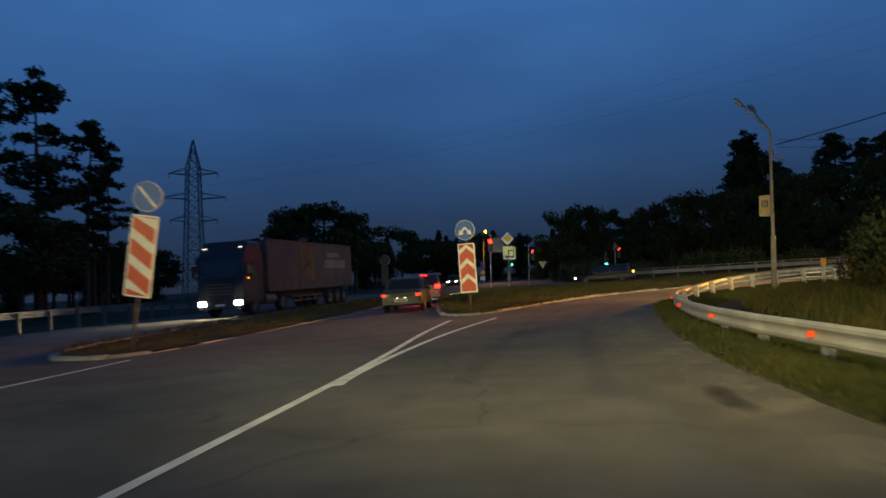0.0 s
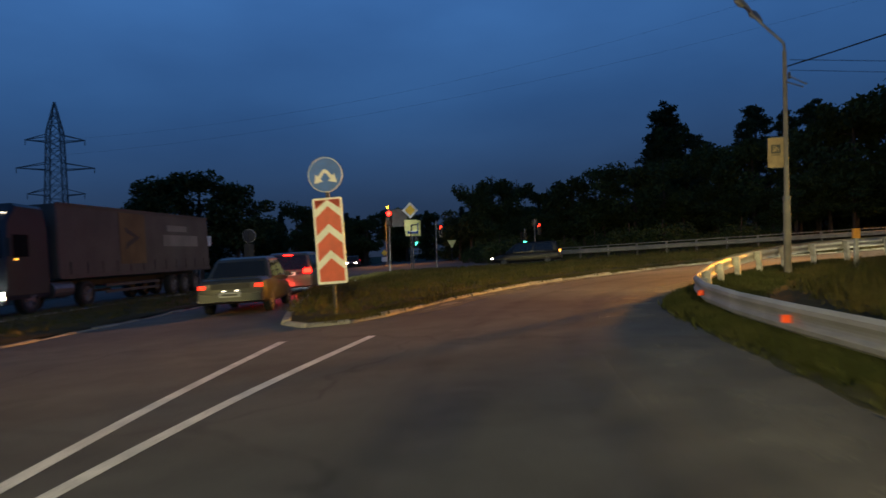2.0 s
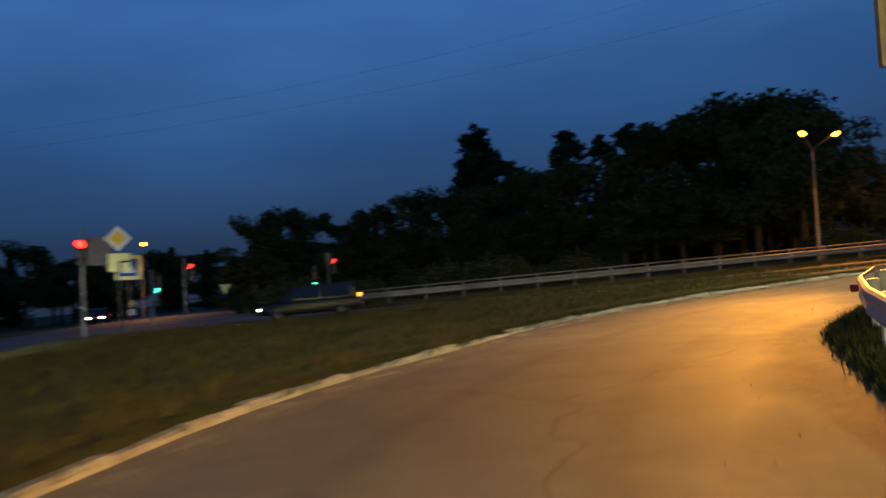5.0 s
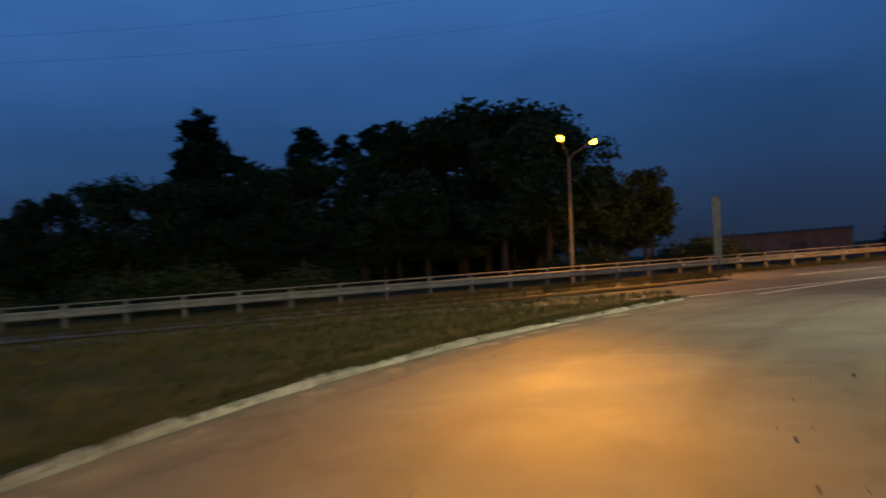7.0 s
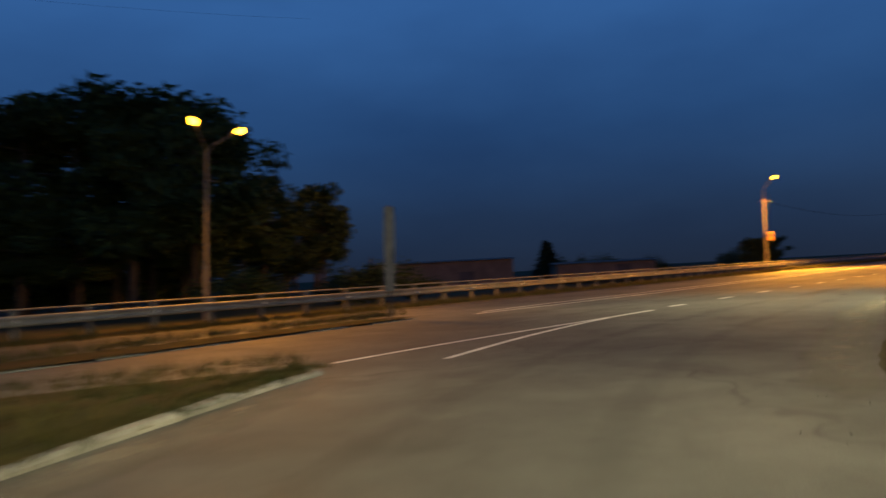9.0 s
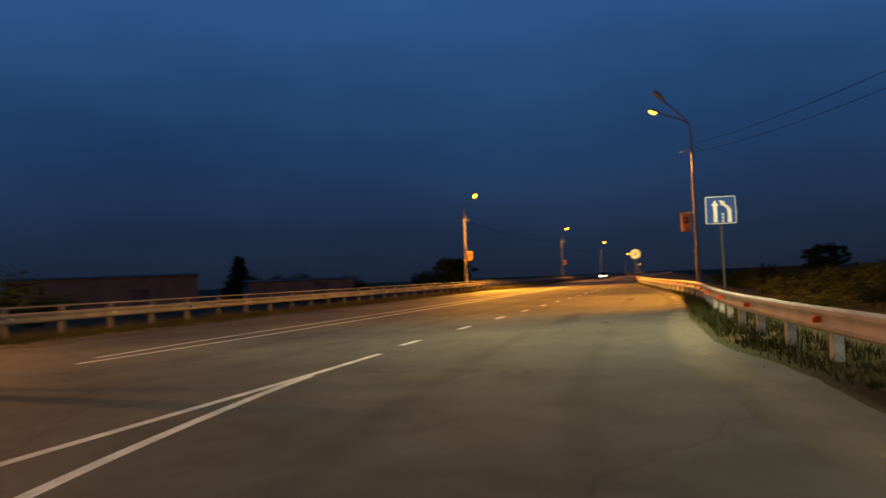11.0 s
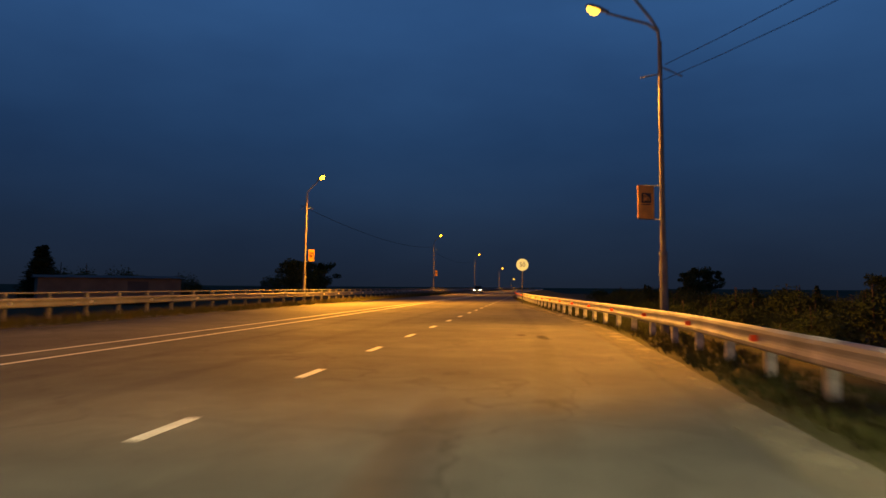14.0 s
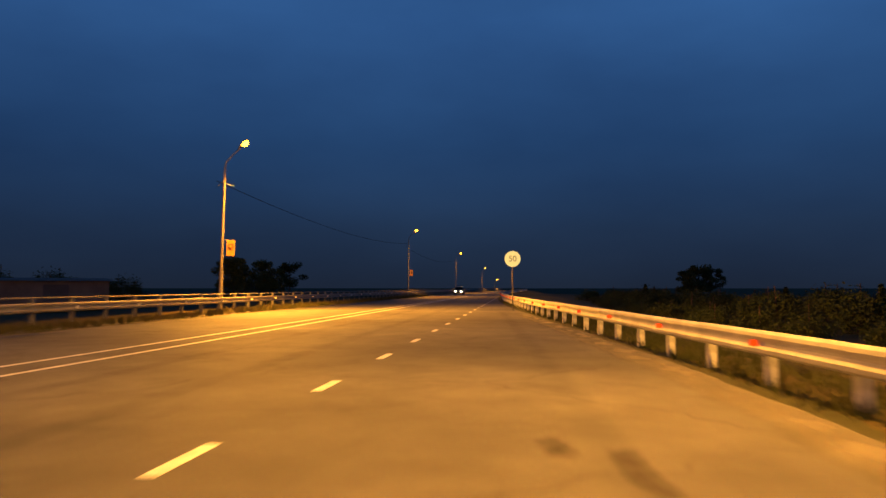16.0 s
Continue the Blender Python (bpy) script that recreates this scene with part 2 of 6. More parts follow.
CAB = mat("truck_cab_blue", (0.02, 0.026, 0.04), 0.35, 0.1, 0.2, 1.2, 90, 0.03)
TARP = mat("truck_tarp", (0.085, 0.08, 0.075), 0.7, 0, 0.18, 0.7, 30, 0.15)
TARP_Y = mat("tarp_yellow", (0.13, 0.09, 0.04), 0.7, 0, 0.2, 0.9, 30, 0.1)
TARP_W = mat("tarp_white", (0.2, 0.2, 0.19), 0.7, 0, 0.15, 0.9, 30, 0.1)
BRICK_W = mat("shed_wall", (0.2, 0.145, 0.11), 0.9, 0, 0.2, 0.5, 12, 0.2)
ROOF = mat("shed_roof", (0.1, 0.085, 0.08), 0.8, 0, 0.2, 0.6, 14, 0.2)
LENS_OFF = mat("lens_grey", (0.3, 0.3, 0.3), 0.2, 0, 0.1, 8, 60, 0)


def glow_mat(name, colour, power):
    return mat(name, tuple(0.3 * c for c in colour), 0.4, 0, 0.02, 5, 20, 0, glow=colour, glow_power=power)


SODIUM_LENS = glow_mat("sodium_lens", (1.0, 0.36, 0.012), 45)
SODIUM_WEAK = glow_mat("sodium_bowl", (1.0, 0.5, 0.05), 7.0)
RED_LAMP = glow_mat("red_signal", (1.0, 0.004, 0.003), 60)
RED_ARROW = glow_mat("red_arrow", (1.0, 0.03, 0.015), 5)
GREEN_LAMP = glow_mat("green_signal", (0.05, 1.0, 0.6), 5)
TAIL = glow_mat("tail_lamp", (1.0, 0.006, 0.004), 30)
TAIL_DIM = glow_mat("tail_lamp_dim", (1.0, 0.03, 0.012), 2.6)
HEAD = glow_mat("head_lamp", (1.0, 0.88, 0.6), 80)
HEAD_FAR = glow_mat("head_lamp_far", (1.0, 0.85, 0.6), 60)
HEAD_DIM = glow_mat("marker_lamp", (1.0, 0.9, 0.7), 3.0)
AMBER = glow_mat("amber_lamp", (1.0, 0.4, 0.05), 3.5)
# glow added to the speed sign in place of headlamp shine
SIGN_GLOW = glow_mat("sign_face_glow", (0.95, 0.9, 0.36), 0.75)
# unlit copy of the banner colour, its dimness put into the paint
BOARD_UNLIT = mat("banner_unlit", (0.26, 0.19, 0.1), 0.6, 0, 0.2, 4, 60, 0.05)
# glow put on the number plate itself, in place of plate lamps
PLATE_GLOW = glow_mat("plate_glow", (1.0, 0.9, 0.7), 0.4)
PLATE_DIM = mat("plate_pale", (0.5, 0.5, 0.48), 0.5, 0, 0.1, 8, 60, 0.02)


# ---- mesh building ----
class Mesh:
    """Vertices and faces of one part, gathered piece by piece."""

    def __init__(self):
        self.v, self.f = [], []

    def add(self, verts, faces, m=None):
        k = len(self.v)
        self.v += [tuple(m @ Vector(p)) if m else tuple(p) for p in verts]
        self.f += [tuple(i + k for i in q) for q in faces]
        return self

    def box(self, c, s, m=None, taper=(1, 1), cut=0.0):
        """A box with centre c and size s; the top may taper; cut: chamfer of the upright edges."""
        x, y, z = (a / 2 for a in s)
        if cut:
            base = [(-x + cut, -y), (x - cut, -y), (x, -y + cut), (x, y - cut), (x - cut, y), (-x + cut, y), (-x, y - cut), (-x, -y + cut)]
        else:
            base = [(-x, -y), (x, -y), (x, y), (-x, y)]
        n = len(base)
        low = [(c[0] + a, c[1] + b, c[2] - z) for a, b in base]
        top = [(c[0] + a * taper[0], c[1] + b * taper[1], c[2] + z) for a, b in base]
        faces = [tuple(range(n - 1, -1, -1)), tuple(range(n, 2 * n))] + [(i, (i + 1) % n, n + (i + 1) % n, n + i) for i in range(n)]
        return self.add(low + top, faces, m)

    def rod(self, a, b, r0, r1=None, n=10, m=None, caps=True):
        a, b = Vector(a), Vector(b)
        r1 = r0 if r1 is None else r1
        ax = (b - a).normalized()
        u = ax.orthogonal().normalized()
        w = ax.cross(u)
        ring = [(math.cos(2 * math.pi * i / n), math.sin(2 * math.pi * i / n)) for i in range(n)]
        verts = [a + (u * c + w * s) * r0 for c, s in ring] + [b + (u * c + w * s) * r1 for c, s in ring]
        faces = [(i, (i + 1) % n, n + (i + 1) % n, n + i) for i in range(n)]
        if caps:
            faces += [tuple(range(n - 1, -1, -1)), tuple(range(n, 2 * n))]
        return self.add(verts, faces, m)

    def tube(self, pts, r, n=8, m=None):
        pts = [Vector(p) for p in pts]
        k, verts = len(pts), []
        u = (pts[1] - pts[0]).orthogonal().normalized()
        for i, p in enumerate(pts):
            d = (pts[min(i + 1, k - 1)] - pts[max(i - 1, 0)]).normalized()
            u = (u - d * u.dot(d)).normalized()
            w = d.cross(u)
            verts += [p + (u * math.cos(2 * math.pi * j / n) + w * math.sin(2 * math.pi * j / n)) * r for j in range(n)]
        faces = [(i * n + j, i * n + (j + 1) % n, (i + 1) * n + (j + 1) % n, (i + 1) * n + j) for i in range(k - 1) for j in range(n)]
        faces += [tuple(range(n - 1, -1, -1)), tuple(range((k - 1) * n, k * n))]
        return self.add(verts, faces, m)

    def plate(self, outline, y0, y1, m=None):
        """A flat outline in x and z, with a thickness from y0 (front) to y1."""
        n = len(outline)
        verts = [(x, y0, z) for x, z in outline] + [(x, y1, z) for x, z in outline]
        faces = [tuple(range(n)), tuple(range(2 * n - 1, n - 1, -1))] + [(i, n + i, n + (i + 1) % n, (i + 1) % n) for i in range(n)]
        return self.add(verts, faces, m)

    def slab(self, outline, z0, z1):
        """A flat outline in x and y, from z0 up to z1."""
        n = len(outline)
        verts = [(x, y, z1) for x, y in outline] + [(x, y, z0) for x, y in outline]
        faces = [tuple(range(n)), tuple(range(2 * n - 1, n - 1, -1))] + [(i, n + i, n + (i + 1) % n, (i + 1) % n) for i in range(n)]
        return self.add(verts, faces)

    def sweep(self, path, profile, closed=False):
        """A profile of (outward, up) carried along a path of (x, y, z); outward is to the path's right."""
        k, n = len(profile), len(path)
        verts, faces = [], []
        for i, p in enumerate(path):
            a, b = Vector(path[max(i - 1, 0)]), Vector(path[min(i + 1, n - 1)])
            d = (b - a).normalized()
            right = Vector((d.y, -d.x, 0)).normalized()
            verts += [Vector(p) + right * o + Vector((0, 0, u)) for o, u in profile]
        for i in range(n - 1):
            for j in range(k if closed else k - 1):
                q = (j + 1) % k
                faces.append((i * k + j, i * k + q, (i + 1) * k + q, (i + 1) * k + j))
        if closed:
            faces += [tuple(range(k)), tuple(range((n - 1) * k + k - 1, (n - 1) * k - 1, -1))]
        return self.add(verts, faces)

    def data(self, name, material, smooth=False):
        me = bpy.data.meshes.new(name)
        me.from_pydata(self.v, [], self.f)
        bm = bmesh.new()
        bm.from_mesh(me)
        bmesh.ops.recalc_face_normals(bm, faces=bm.faces[:])
        bm.to_mesh(me)
        bm.free()
        me.materials.append(material)
        if smooth:
            me.shade_smooth()
        return me


def part(name, mesh, material, parent=None, label="", smooth=False):
    """Links a mesh as ONE object under a thing or part; parent None makes a top-level thing."""
    ob = new(name, mesh if isinstance(mesh, bpy.types.Mesh) else mesh.data(name, material, smooth))
    if parent:
        ob.parent = parent
    if label:
        ob["label"] = label
    return ob


def thing(name, label, category, m=None, group=""):
    ob = new(name)
    ob.empty_display_size = 0.3
    tagged(ob, label, category, group)
    if m is not None:
        ob.matrix_world = m
    return ob


def rounded(w, h, r, n=4, cx=0.0, cz=0.0):
    out = []
    for k, (sx, sz) in enumerate(((1, 1), (-1, 1), (-1, -1), (1, -1))):
        for i in range(n + 1):
            a = math.pi / 2 * (k + i / n)
            out.append((cx + sx * (w / 2 - r) + r * math.cos(a), cz + sz * (h / 2 - r) + r * math.sin(a)))
    return out


def circle(r, n=32, cx=0.0, cz=0.0):
    return [(cx + r * math.cos(2 * math.pi * i / n), cz + r * math.sin(2 * math.pi * i / n)) for i in range(n)]


def spline(pts, step=1.0):
    """Points at even steps along a smooth line through pts (2D or 3D)."""
    p = [Vector((*q, 0.0)[:3]) for q in pts]
    dense = []
    for i in range(len(p) - 1):
        a, b, c, d = p[max(i - 1, 0)], p[i], p[i + 1], p[min(i + 2, len(p) - 1)]
        for k in range(24):
            s = k / 24
            dense.append(0.5 * (2 * b + (c - a) * s + (2 * a - 5 * b + 4 * c - d) * s * s + (3 * b - a - 3 * c + d) * s ** 3))
    dense.append(p[-1])
    out, left = [dense[0]], step
    for a, b in zip(dense, dense[1:]):
        seg = (b - a).length
        while seg > 0 and left <= seg:
            a = a + (b - a) * (left / seg)
            seg, left = (b - a).length, step
            out.append(a.copy())
        left -= seg
    if (out[-1] - dense[-1]).length > 0.2 * step:
        out.append(dense[-1])
    return out


def inside(poly, p):
    x, y, c = p[0], p[1], False
    for (x0, y0), (x1, y1) in zip(poly, poly[1:] + poly[:1]):
        if (y0 > y) != (y1 > y) and x < (x1 - x0) * (y - y0) / (y1 - y0) + x0:
            c = not c
    return c


# ---- ground and road ----
def ground_sheet():
    """One sheet to the horizon, just under the road, lower beyond the near rail's bank."""
    xs = [-3000, -1200, -500, -250, -120, -60, -30, 0, 16, 22, 30, 40, 50, 60, 75, 95, 120, 160, 220, 320, 500, 1200, 3000]
    ys = [-3000, -1200, -500, -250, -120, -60, -30, -10, 0, 6, 10, 14, 16, 18, 20, 24, 30, 40, 44, 50, 60, 90, 150, 300, 700, 1500, 3000]

    def z(x, y):
        bank = min(1.0, max(0.0, (x - 16) / 14)) * min(1.0, max(0.0, (19.0 - y) / 6.0)) * (1.0 if x > 12 else 0.0)
        beyond = min(1.0, max(0.0, (x - 40) / 30)) * min(1.0, max(0.0, (y - 43.0) / 8.0))
        return -0.06 - 1.6 * bank - 1.2 * beyond
    me = Mesh()
    verts = [(x, y, z(x, y)) for y in ys for x in xs]
    w = len(xs)
    faces = [(j * w + i, j * w + i + 1, (j + 1) * w + i + 1, (j + 1) * w + i) for j in range(len(ys) - 1) for i in range(w - 1)]
    me.add(verts, faces)
    return tagged(part("ground", me, SOIL), "dark weedy ground beside the roads at dusk", "ground", kind="structure")


ground_sheet()

NEAR_EDGE = [(15.5, -45), (12.4, -28), (11.0, -20), (9.88, -16.4), (9.3, -14.4), (8.75, -12.3), (8.4, -10.4), (8.05, -8.5), (7.62, -5.0), (7.35, -2.8), (7.18, -0.8), (7.2, 1.0),
             (7.7, 3.2), (8.66, 6.05), (9.84, 8.7), (11.08, 11.08), (13.4, 13.8), (16.9, 16.15), (21, 18.0), (25.7, 19.55), (30, 20.1), (33, 20.55), (36, 21.05), (44, 21.35), (56, 21.4),
             (62, 21.7), (68, 22.2), (76, 23.0), (85, 23.9), (110, 26.0), (150, 27.4), (200, 27.5), (260, 26.2), (420, 21.2)]
edge = [(p.x, p.y) for p in spline(NEAR_EDGE, 1.5)]
outline = edge + [(420, 32.2), (260, 37.2), (200, 39.0), (60, 39.2), (30, 39.0), (10, 38.6), (1, 39.4), (-2.5, 42), (-6, 52), (-12, 80), (-22, 130), (-45, 230), (-62, 226), (-38, 126), (-26, 78), (-22, 52),
                  (-24, 44), (-30, 41), (-60, 41), (-140, 42), (-140, 25), (-60, 25), (-30, 26), (-24, 22), (-21.5, 14), (-20.0, 4), (-17.5, -6), (-14, -18), (-8, -45)]
road_mesh = Mesh().slab(outline, -0.3, 0.0)
road = tagged(part("road", road_mesh, ASPHALT), "worn dark grey asphalt of a junction with a slip lane", "road", kind="structure")


def strip(name, centre, width, z, material, label, category):
    """A painted line along a path."""
    pts = spline(centre, 0.5)
    me = Mesh()
    verts, faces = [], []
    for i, p in enumerate(pts):
        d = (pts[min(i + 1, len(pts) - 1)] - pts[max(i - 1, 0)]).normalized()
        r = Vector((d.y, -d.x, 0)) * width / 2
        verts += [p + r + Vector((0, 0, z)), p - r + Vector((0, 0, z))]
    faces = [(2 * i, 2 * i + 1, 2 * i + 3, 2 * i + 2) for i in range(len(pts) - 1)]
    me.add(verts, faces)
    return tagged(part(name, me, material), label, category, kind="structure")


strip("lane_line_1", [(1.25, -2.7), (2.1, -6.9), (3.1, -11), (3.85, -14.3), (4.6, -18), (6.6, -28), (9.5, -42)], 0.13, 0.004, PAINT, "solid white line between the through lane and the slip lane", "road marking")
strip("lane_line_2", [(2.58, -2.35), (2.8, -6.7), (3.25, -10.5), (3.75, -13.4), (4.05, -14.6)], 0.13, 0.0045, PAINT, "solid white line that splits off towards the slip lane", "road marking")
strip("lane_line_3", [(-2.75, -11.2), (-2.0, -14.7), (0.8, -28), (4.5, -45)], 0.12, 0.004, PAINT, "thin white lane line before the traffic island", "road marking")
strip("lane_line_4", [(22.7, 26.58), (25.9, 26.75), (31.5, 26.75), (34.3, 26.8)], 0.13, 0.004, PAINT, "solid white line from the tip of the grass island", "road marking")
strip("lane_line_5", [(23.75, 25.15), (26.9, 25.95), (30.0, 26.5), (31.6, 26.68)], 0.13, 0.0045, PAINT, "solid white line that merges at the end of the slip lane", "road marking")
strip("centre_line_1", [(33, 32.2), (40, 32.0), (60, 31.95), (120, 32.1), (200, 32.2), (260, 30.6), (400, 26.2)], 0.13, 0.004, PAINT, "near solid white line of the double centre line", "road marking")
strip("centre_line_2", [(34, 32.7), (40, 32.95), (60, 32.85), (120, 32.75), (200, 32.8), (260, 31.2), (400, 26.8)], 0.13, 0.004, PAINT, "far solid white line of the double centre line", "road marking")
dash_data = Mesh().slab([(-0.5, -0.065), (0.5, -0.065), (0.5, 0.065), (-0.5, 0.065)], 0.001, 0.004).data("dash", PAINT)
for k in range(26):
    ob = tagged(part("lane_dash", dash_data, PAINT), "short white lane dash on grey asphalt", "road marking", "lane dashes", "structure")
    ob.matrix_world = pose(36.33 + 3.975 * k, 26.98 + 0.0008 * k * k, 0.0)


def island(name, outline, label, height=0.085, grow=0.1, narrow=False):
    """A grass island: a kerb of single stones round a bed of soil and turf; its far side is nearly buried."""
    top = thing(name, label, "traffic island")
    top["kind"] = "structure"
    ring = spline([*outline, outline[0]], 1.0)
    pts = [(p.x, p.y) for p in ring[:-1]]
    n = len(pts)
    rim = []
    for i, (x, y) in enumerate(pts):
        a, b = Vector((*pts[i - 1], 0)), Vector((*pts[(i + 1) % n], 0))
        d = (b - a).normalized()
        rim.append(Vector((x - d.y * 0.07, y + d.x * 0.07)))
    xs, ys = [p.x for p in rim], [p.y for p in rim]
    inner, x = [], min(xs)
    segs = list(zip(rim, rim[1:] + rim[:1]))

    def away(q):
        best = 9.0
        for a, b in segs:
            ab = b - a
            s = max(0.0, min(1.0, (q - a).dot(ab) / max(ab.length_squared, 1e-9)))
            best = min(best, (a + ab * s - q).length)
        return best
    loop = [tuple(p) for p in rim]
    while x < max(xs):
        y = min(ys)
        while y < max(ys):
            q = Vector((x + 0.2 * math.sin(7 * y), y + 0.2 * math.sin(5 * x)))
            if inside(loop, q) and away(q) > 0.3:
                inner.append(q)
            y += 0.9
        x += 0.9
    flat = geometry.delaunay_2d_cdt(rim + inner, [(i, (i + 1) % n) for i in range(n)], [], 1, 1e-5)
    tops = [(q.x, q.y, height - 0.03 + grow * min(1.0, away(q) / 1.5) + 0.025 * math.sin(1.3 * q.x + 2.1 * q.y) * min(1.0, away(q))) for q in flat[0]]
    me = Mesh().add(tops, [tuple(f) for f in flat[2]])
    part("bed", me, GRASS_BED, top, "short turf, part green and part dry")
    cut, hw, hh = 0.035, 0.085, height
    prof = [(-hw, -0.06), (-hw, hh - 0.012), (-hw + 0.012, hh), (hw - cut, hh), (hw, hh - 0.03), (hw + 0.01, -0.06)]
    n = len(prof)
    ends = (-0.4925, -0.47, 0.47, 0.4925)
    stone = Mesh().add([(x, -y * (0.96 if abs(x) > 0.48 else 1), z - (0.008 if abs(x) > 0.48 else 0)) for x in ends for y, z in prof],
                       [(k * n + i, k * n + i + 1, (k + 1) * n + i + 1, (k + 1) * n + i) for k in range(3) for i in range(n - 1)] + [tuple(range(n)), tuple(range(4 * n - 1, 3 * n - 1, -1))]).data("kerb_stone", KERB)
    n = len(pts)
    rnd = random.Random(len(name))
    for i in range(n):
        a, b = Vector((*pts[i], 0)), Vector((*pts[(i + 1) % n], 0))
        mid, ang = (a + b) / 2, math.degrees(math.atan2((b - a).y, (b - a).x))
        s = part("kerb_stone", stone, KERB, top)
        sunk = 0.05 if (b - a).x < 0 or narrow else 0.0
        s.matrix_basis = pose(mid.x, mid.y, rnd.uniform(-0.035, 0.012) - sunk, rnd.uniform(-7, 7), rnd.uniform(-1.6, 1.6), ang + rnd.uniform(-2.5, 2.5)) @ Matrix.Diagonal(((b - a).length, 1, 1, 1))
    return top, pts


SLIP_ISLAND = [(0.0, 0.05), (1.0, -0.74), (1.58, 0.35), (1.88, 2.0), (2.18, 4.2), (2.68, 6.3), (3.42, 9.0), (4.53, 11.35), (5.93, 13.45), (7.33, 15.65), (8.94, 17.66), (10.94, 19.56), (12.95, 21.06), (15.65, 22.82), (18.55, 24.28), (20.9, 25.45), (22.2, 26.1),
               (20.0, 27.3), (16.5, 28.5), (12, 29.3), (4, 29.6), (-3, 30.0), (-6.6, 30.2), (-7.4, 28.6), (-6.9, 24), (-5.4, 14.5), (-3.6, 9.0), (-1.4, 3.2)]
island_slip, slip_pts = island("traffic_island_1", SLIP_ISLAND, "large grass traffic island with a worn concrete kerb", grow=0.12)
MEDIAN = [(-3.7, -10.9), (-3.35, -9.6), (-4.4, -3), (-5.6, 4), (-7.0, 9.5), (-9.2, 17), (-11.0, 23), (-12.6, 23.4), (-13.0, 20), (-12.2, 12), (-11.0, 5.5), (-9.2, -1.5), (-7.4, -7.5), (-6.2, -10.0), (-4.8, -11.1)]
island_median, median_pts = island("traffic_island_2", MEDIAN, "grass median that parts the two carriageways", grow=0.05)
FAR_ISLAND = [(31.1, 33.05), (28.5, 32.8), (24, 32.3), (19.4, 31.6), (13, 31.8), (6, 33.0), (5.5, 33.7), (13, 33.3), (20, 33.2), (26, 33.8), (30.4, 34.0)]
island_far, far_pts = island("traffic_island_3", FAR_ISLAND, "narrow grass refuge in the middle of the cross road", grow=0.04, narrow=True)


VERGE_OUT = [-0.08, 0.06, 0.3, 0.7, 1.2, 2.5, 4.6]
VERGE_LOW = [-0.01, 0.04, 0.06, 0.07, 0.05, -0.1, -0.8]
VERGE_HIGH = [-0.01, 0.06, 0.06, 0.0, -0.06, -0.12, -0.3]


def verge_top(x, o):
    """Height of the verge at a distance o from the asphalt: a steep little bank that flattens out after the bend."""
    bank = min(1.0, max(0.0, (x - 10) / 7))
    return float(np.interp(o, VERGE_OUT, VERGE_LOW)) * bank + float(np.interp(o, VERGE_OUT, VERGE_HIGH)) * (1 - bank)


def verge():
    """The grassy bank between the asphalt and the near rail, with a bitten edge."""
    pts = [p for p in spline(NEAR_EDGE, 0.4) if p.x < 150]
    rnd = random.Random(5)
    verts, faces, rim, rim_faces = [], [], [], []
    k = len(VERGE_OUT)
    wob = 0.0
    for i, p in enumerate(pts):
        d = (pts[min(i + 1, len(pts) - 1)] - pts[max(i - 1, 0)]).normalized()
        r = Vector((d.y, -d.x, 0))
        wob = 0.7 * wob + rnd.uniform(-0.035, 0.035)
        for j, o in enumerate(VERGE_OUT):
            lump = rnd.uniform(-0.02, 0.02) if j else 0.0
            verts.append(p + r * (o + wob * (1 if j < 3 else 0.3)) + Vector((0, 0, verge_top(p.x, o) + lump)))
        gap = rnd.uniform(-0.02, 0.03)
        bank = 1 - min(1.0, max(0.0, (p.x - 10) / 7))
        rim += [p + r * (-0.13 + wob + gap), p + r * (-0.06 + wob) + Vector((0, 0, 0.02 + 0.015 * bank)), p + r * (0.06 + wob) + Vector((0, 0, 0.045 + (0.015 + gap) * bank)), p + r * (0.16 + wob) + Vector((0, 0, 0.02))]
    for i in range(len(pts) - 1):
        for j in range(k - 1):
            faces.append((i * k + j, i * k + j + 1, (i + 1) * k + j + 1, (i + 1) * k + j))
        for j in range(3):
            rim_faces.append((i * 4 + j, i * 4 + j + 1, (i + 1) * 4 + j + 1, (i + 1) * 4 + j))
    tagged(part("verge_edge", Mesh().add(rim, rim_faces), SOIL), "dark crumbling soil edge between asphalt and grass", "verge", kind="structure")
    return tagged(part("verge", Mesh().add(verts, faces), GRASS_BED), "rough grass bank under the crash barrier", "verge", kind="structure")


verge()


def far_verge():
    me = Mesh()
    line = [(420, 32.25), (260, 37.25), (200, 39.05), (60, 39.25), (30, 39.05), (10, 38.65), (1.5, 39.2)]
    verts = []
    for x, y in line:
        verts += [(x, y, 0.002), (x, y + 0.35, 0.08), (x, y + 2.2, 0.1), (x, y + 6, -0.15)]
    faces = [(4 * i + j, 4 * i + j + 1, 4 * i + j + 5, 4 * i + j + 4) for i in range(len(line) - 1) for j in range(3)]
    me.add(verts, faces)
    return tagged(part("verge_far", me, GRASS_BED), "grass strip behind the far kerb and barrier", "verge", kind="structure")


far_verge()


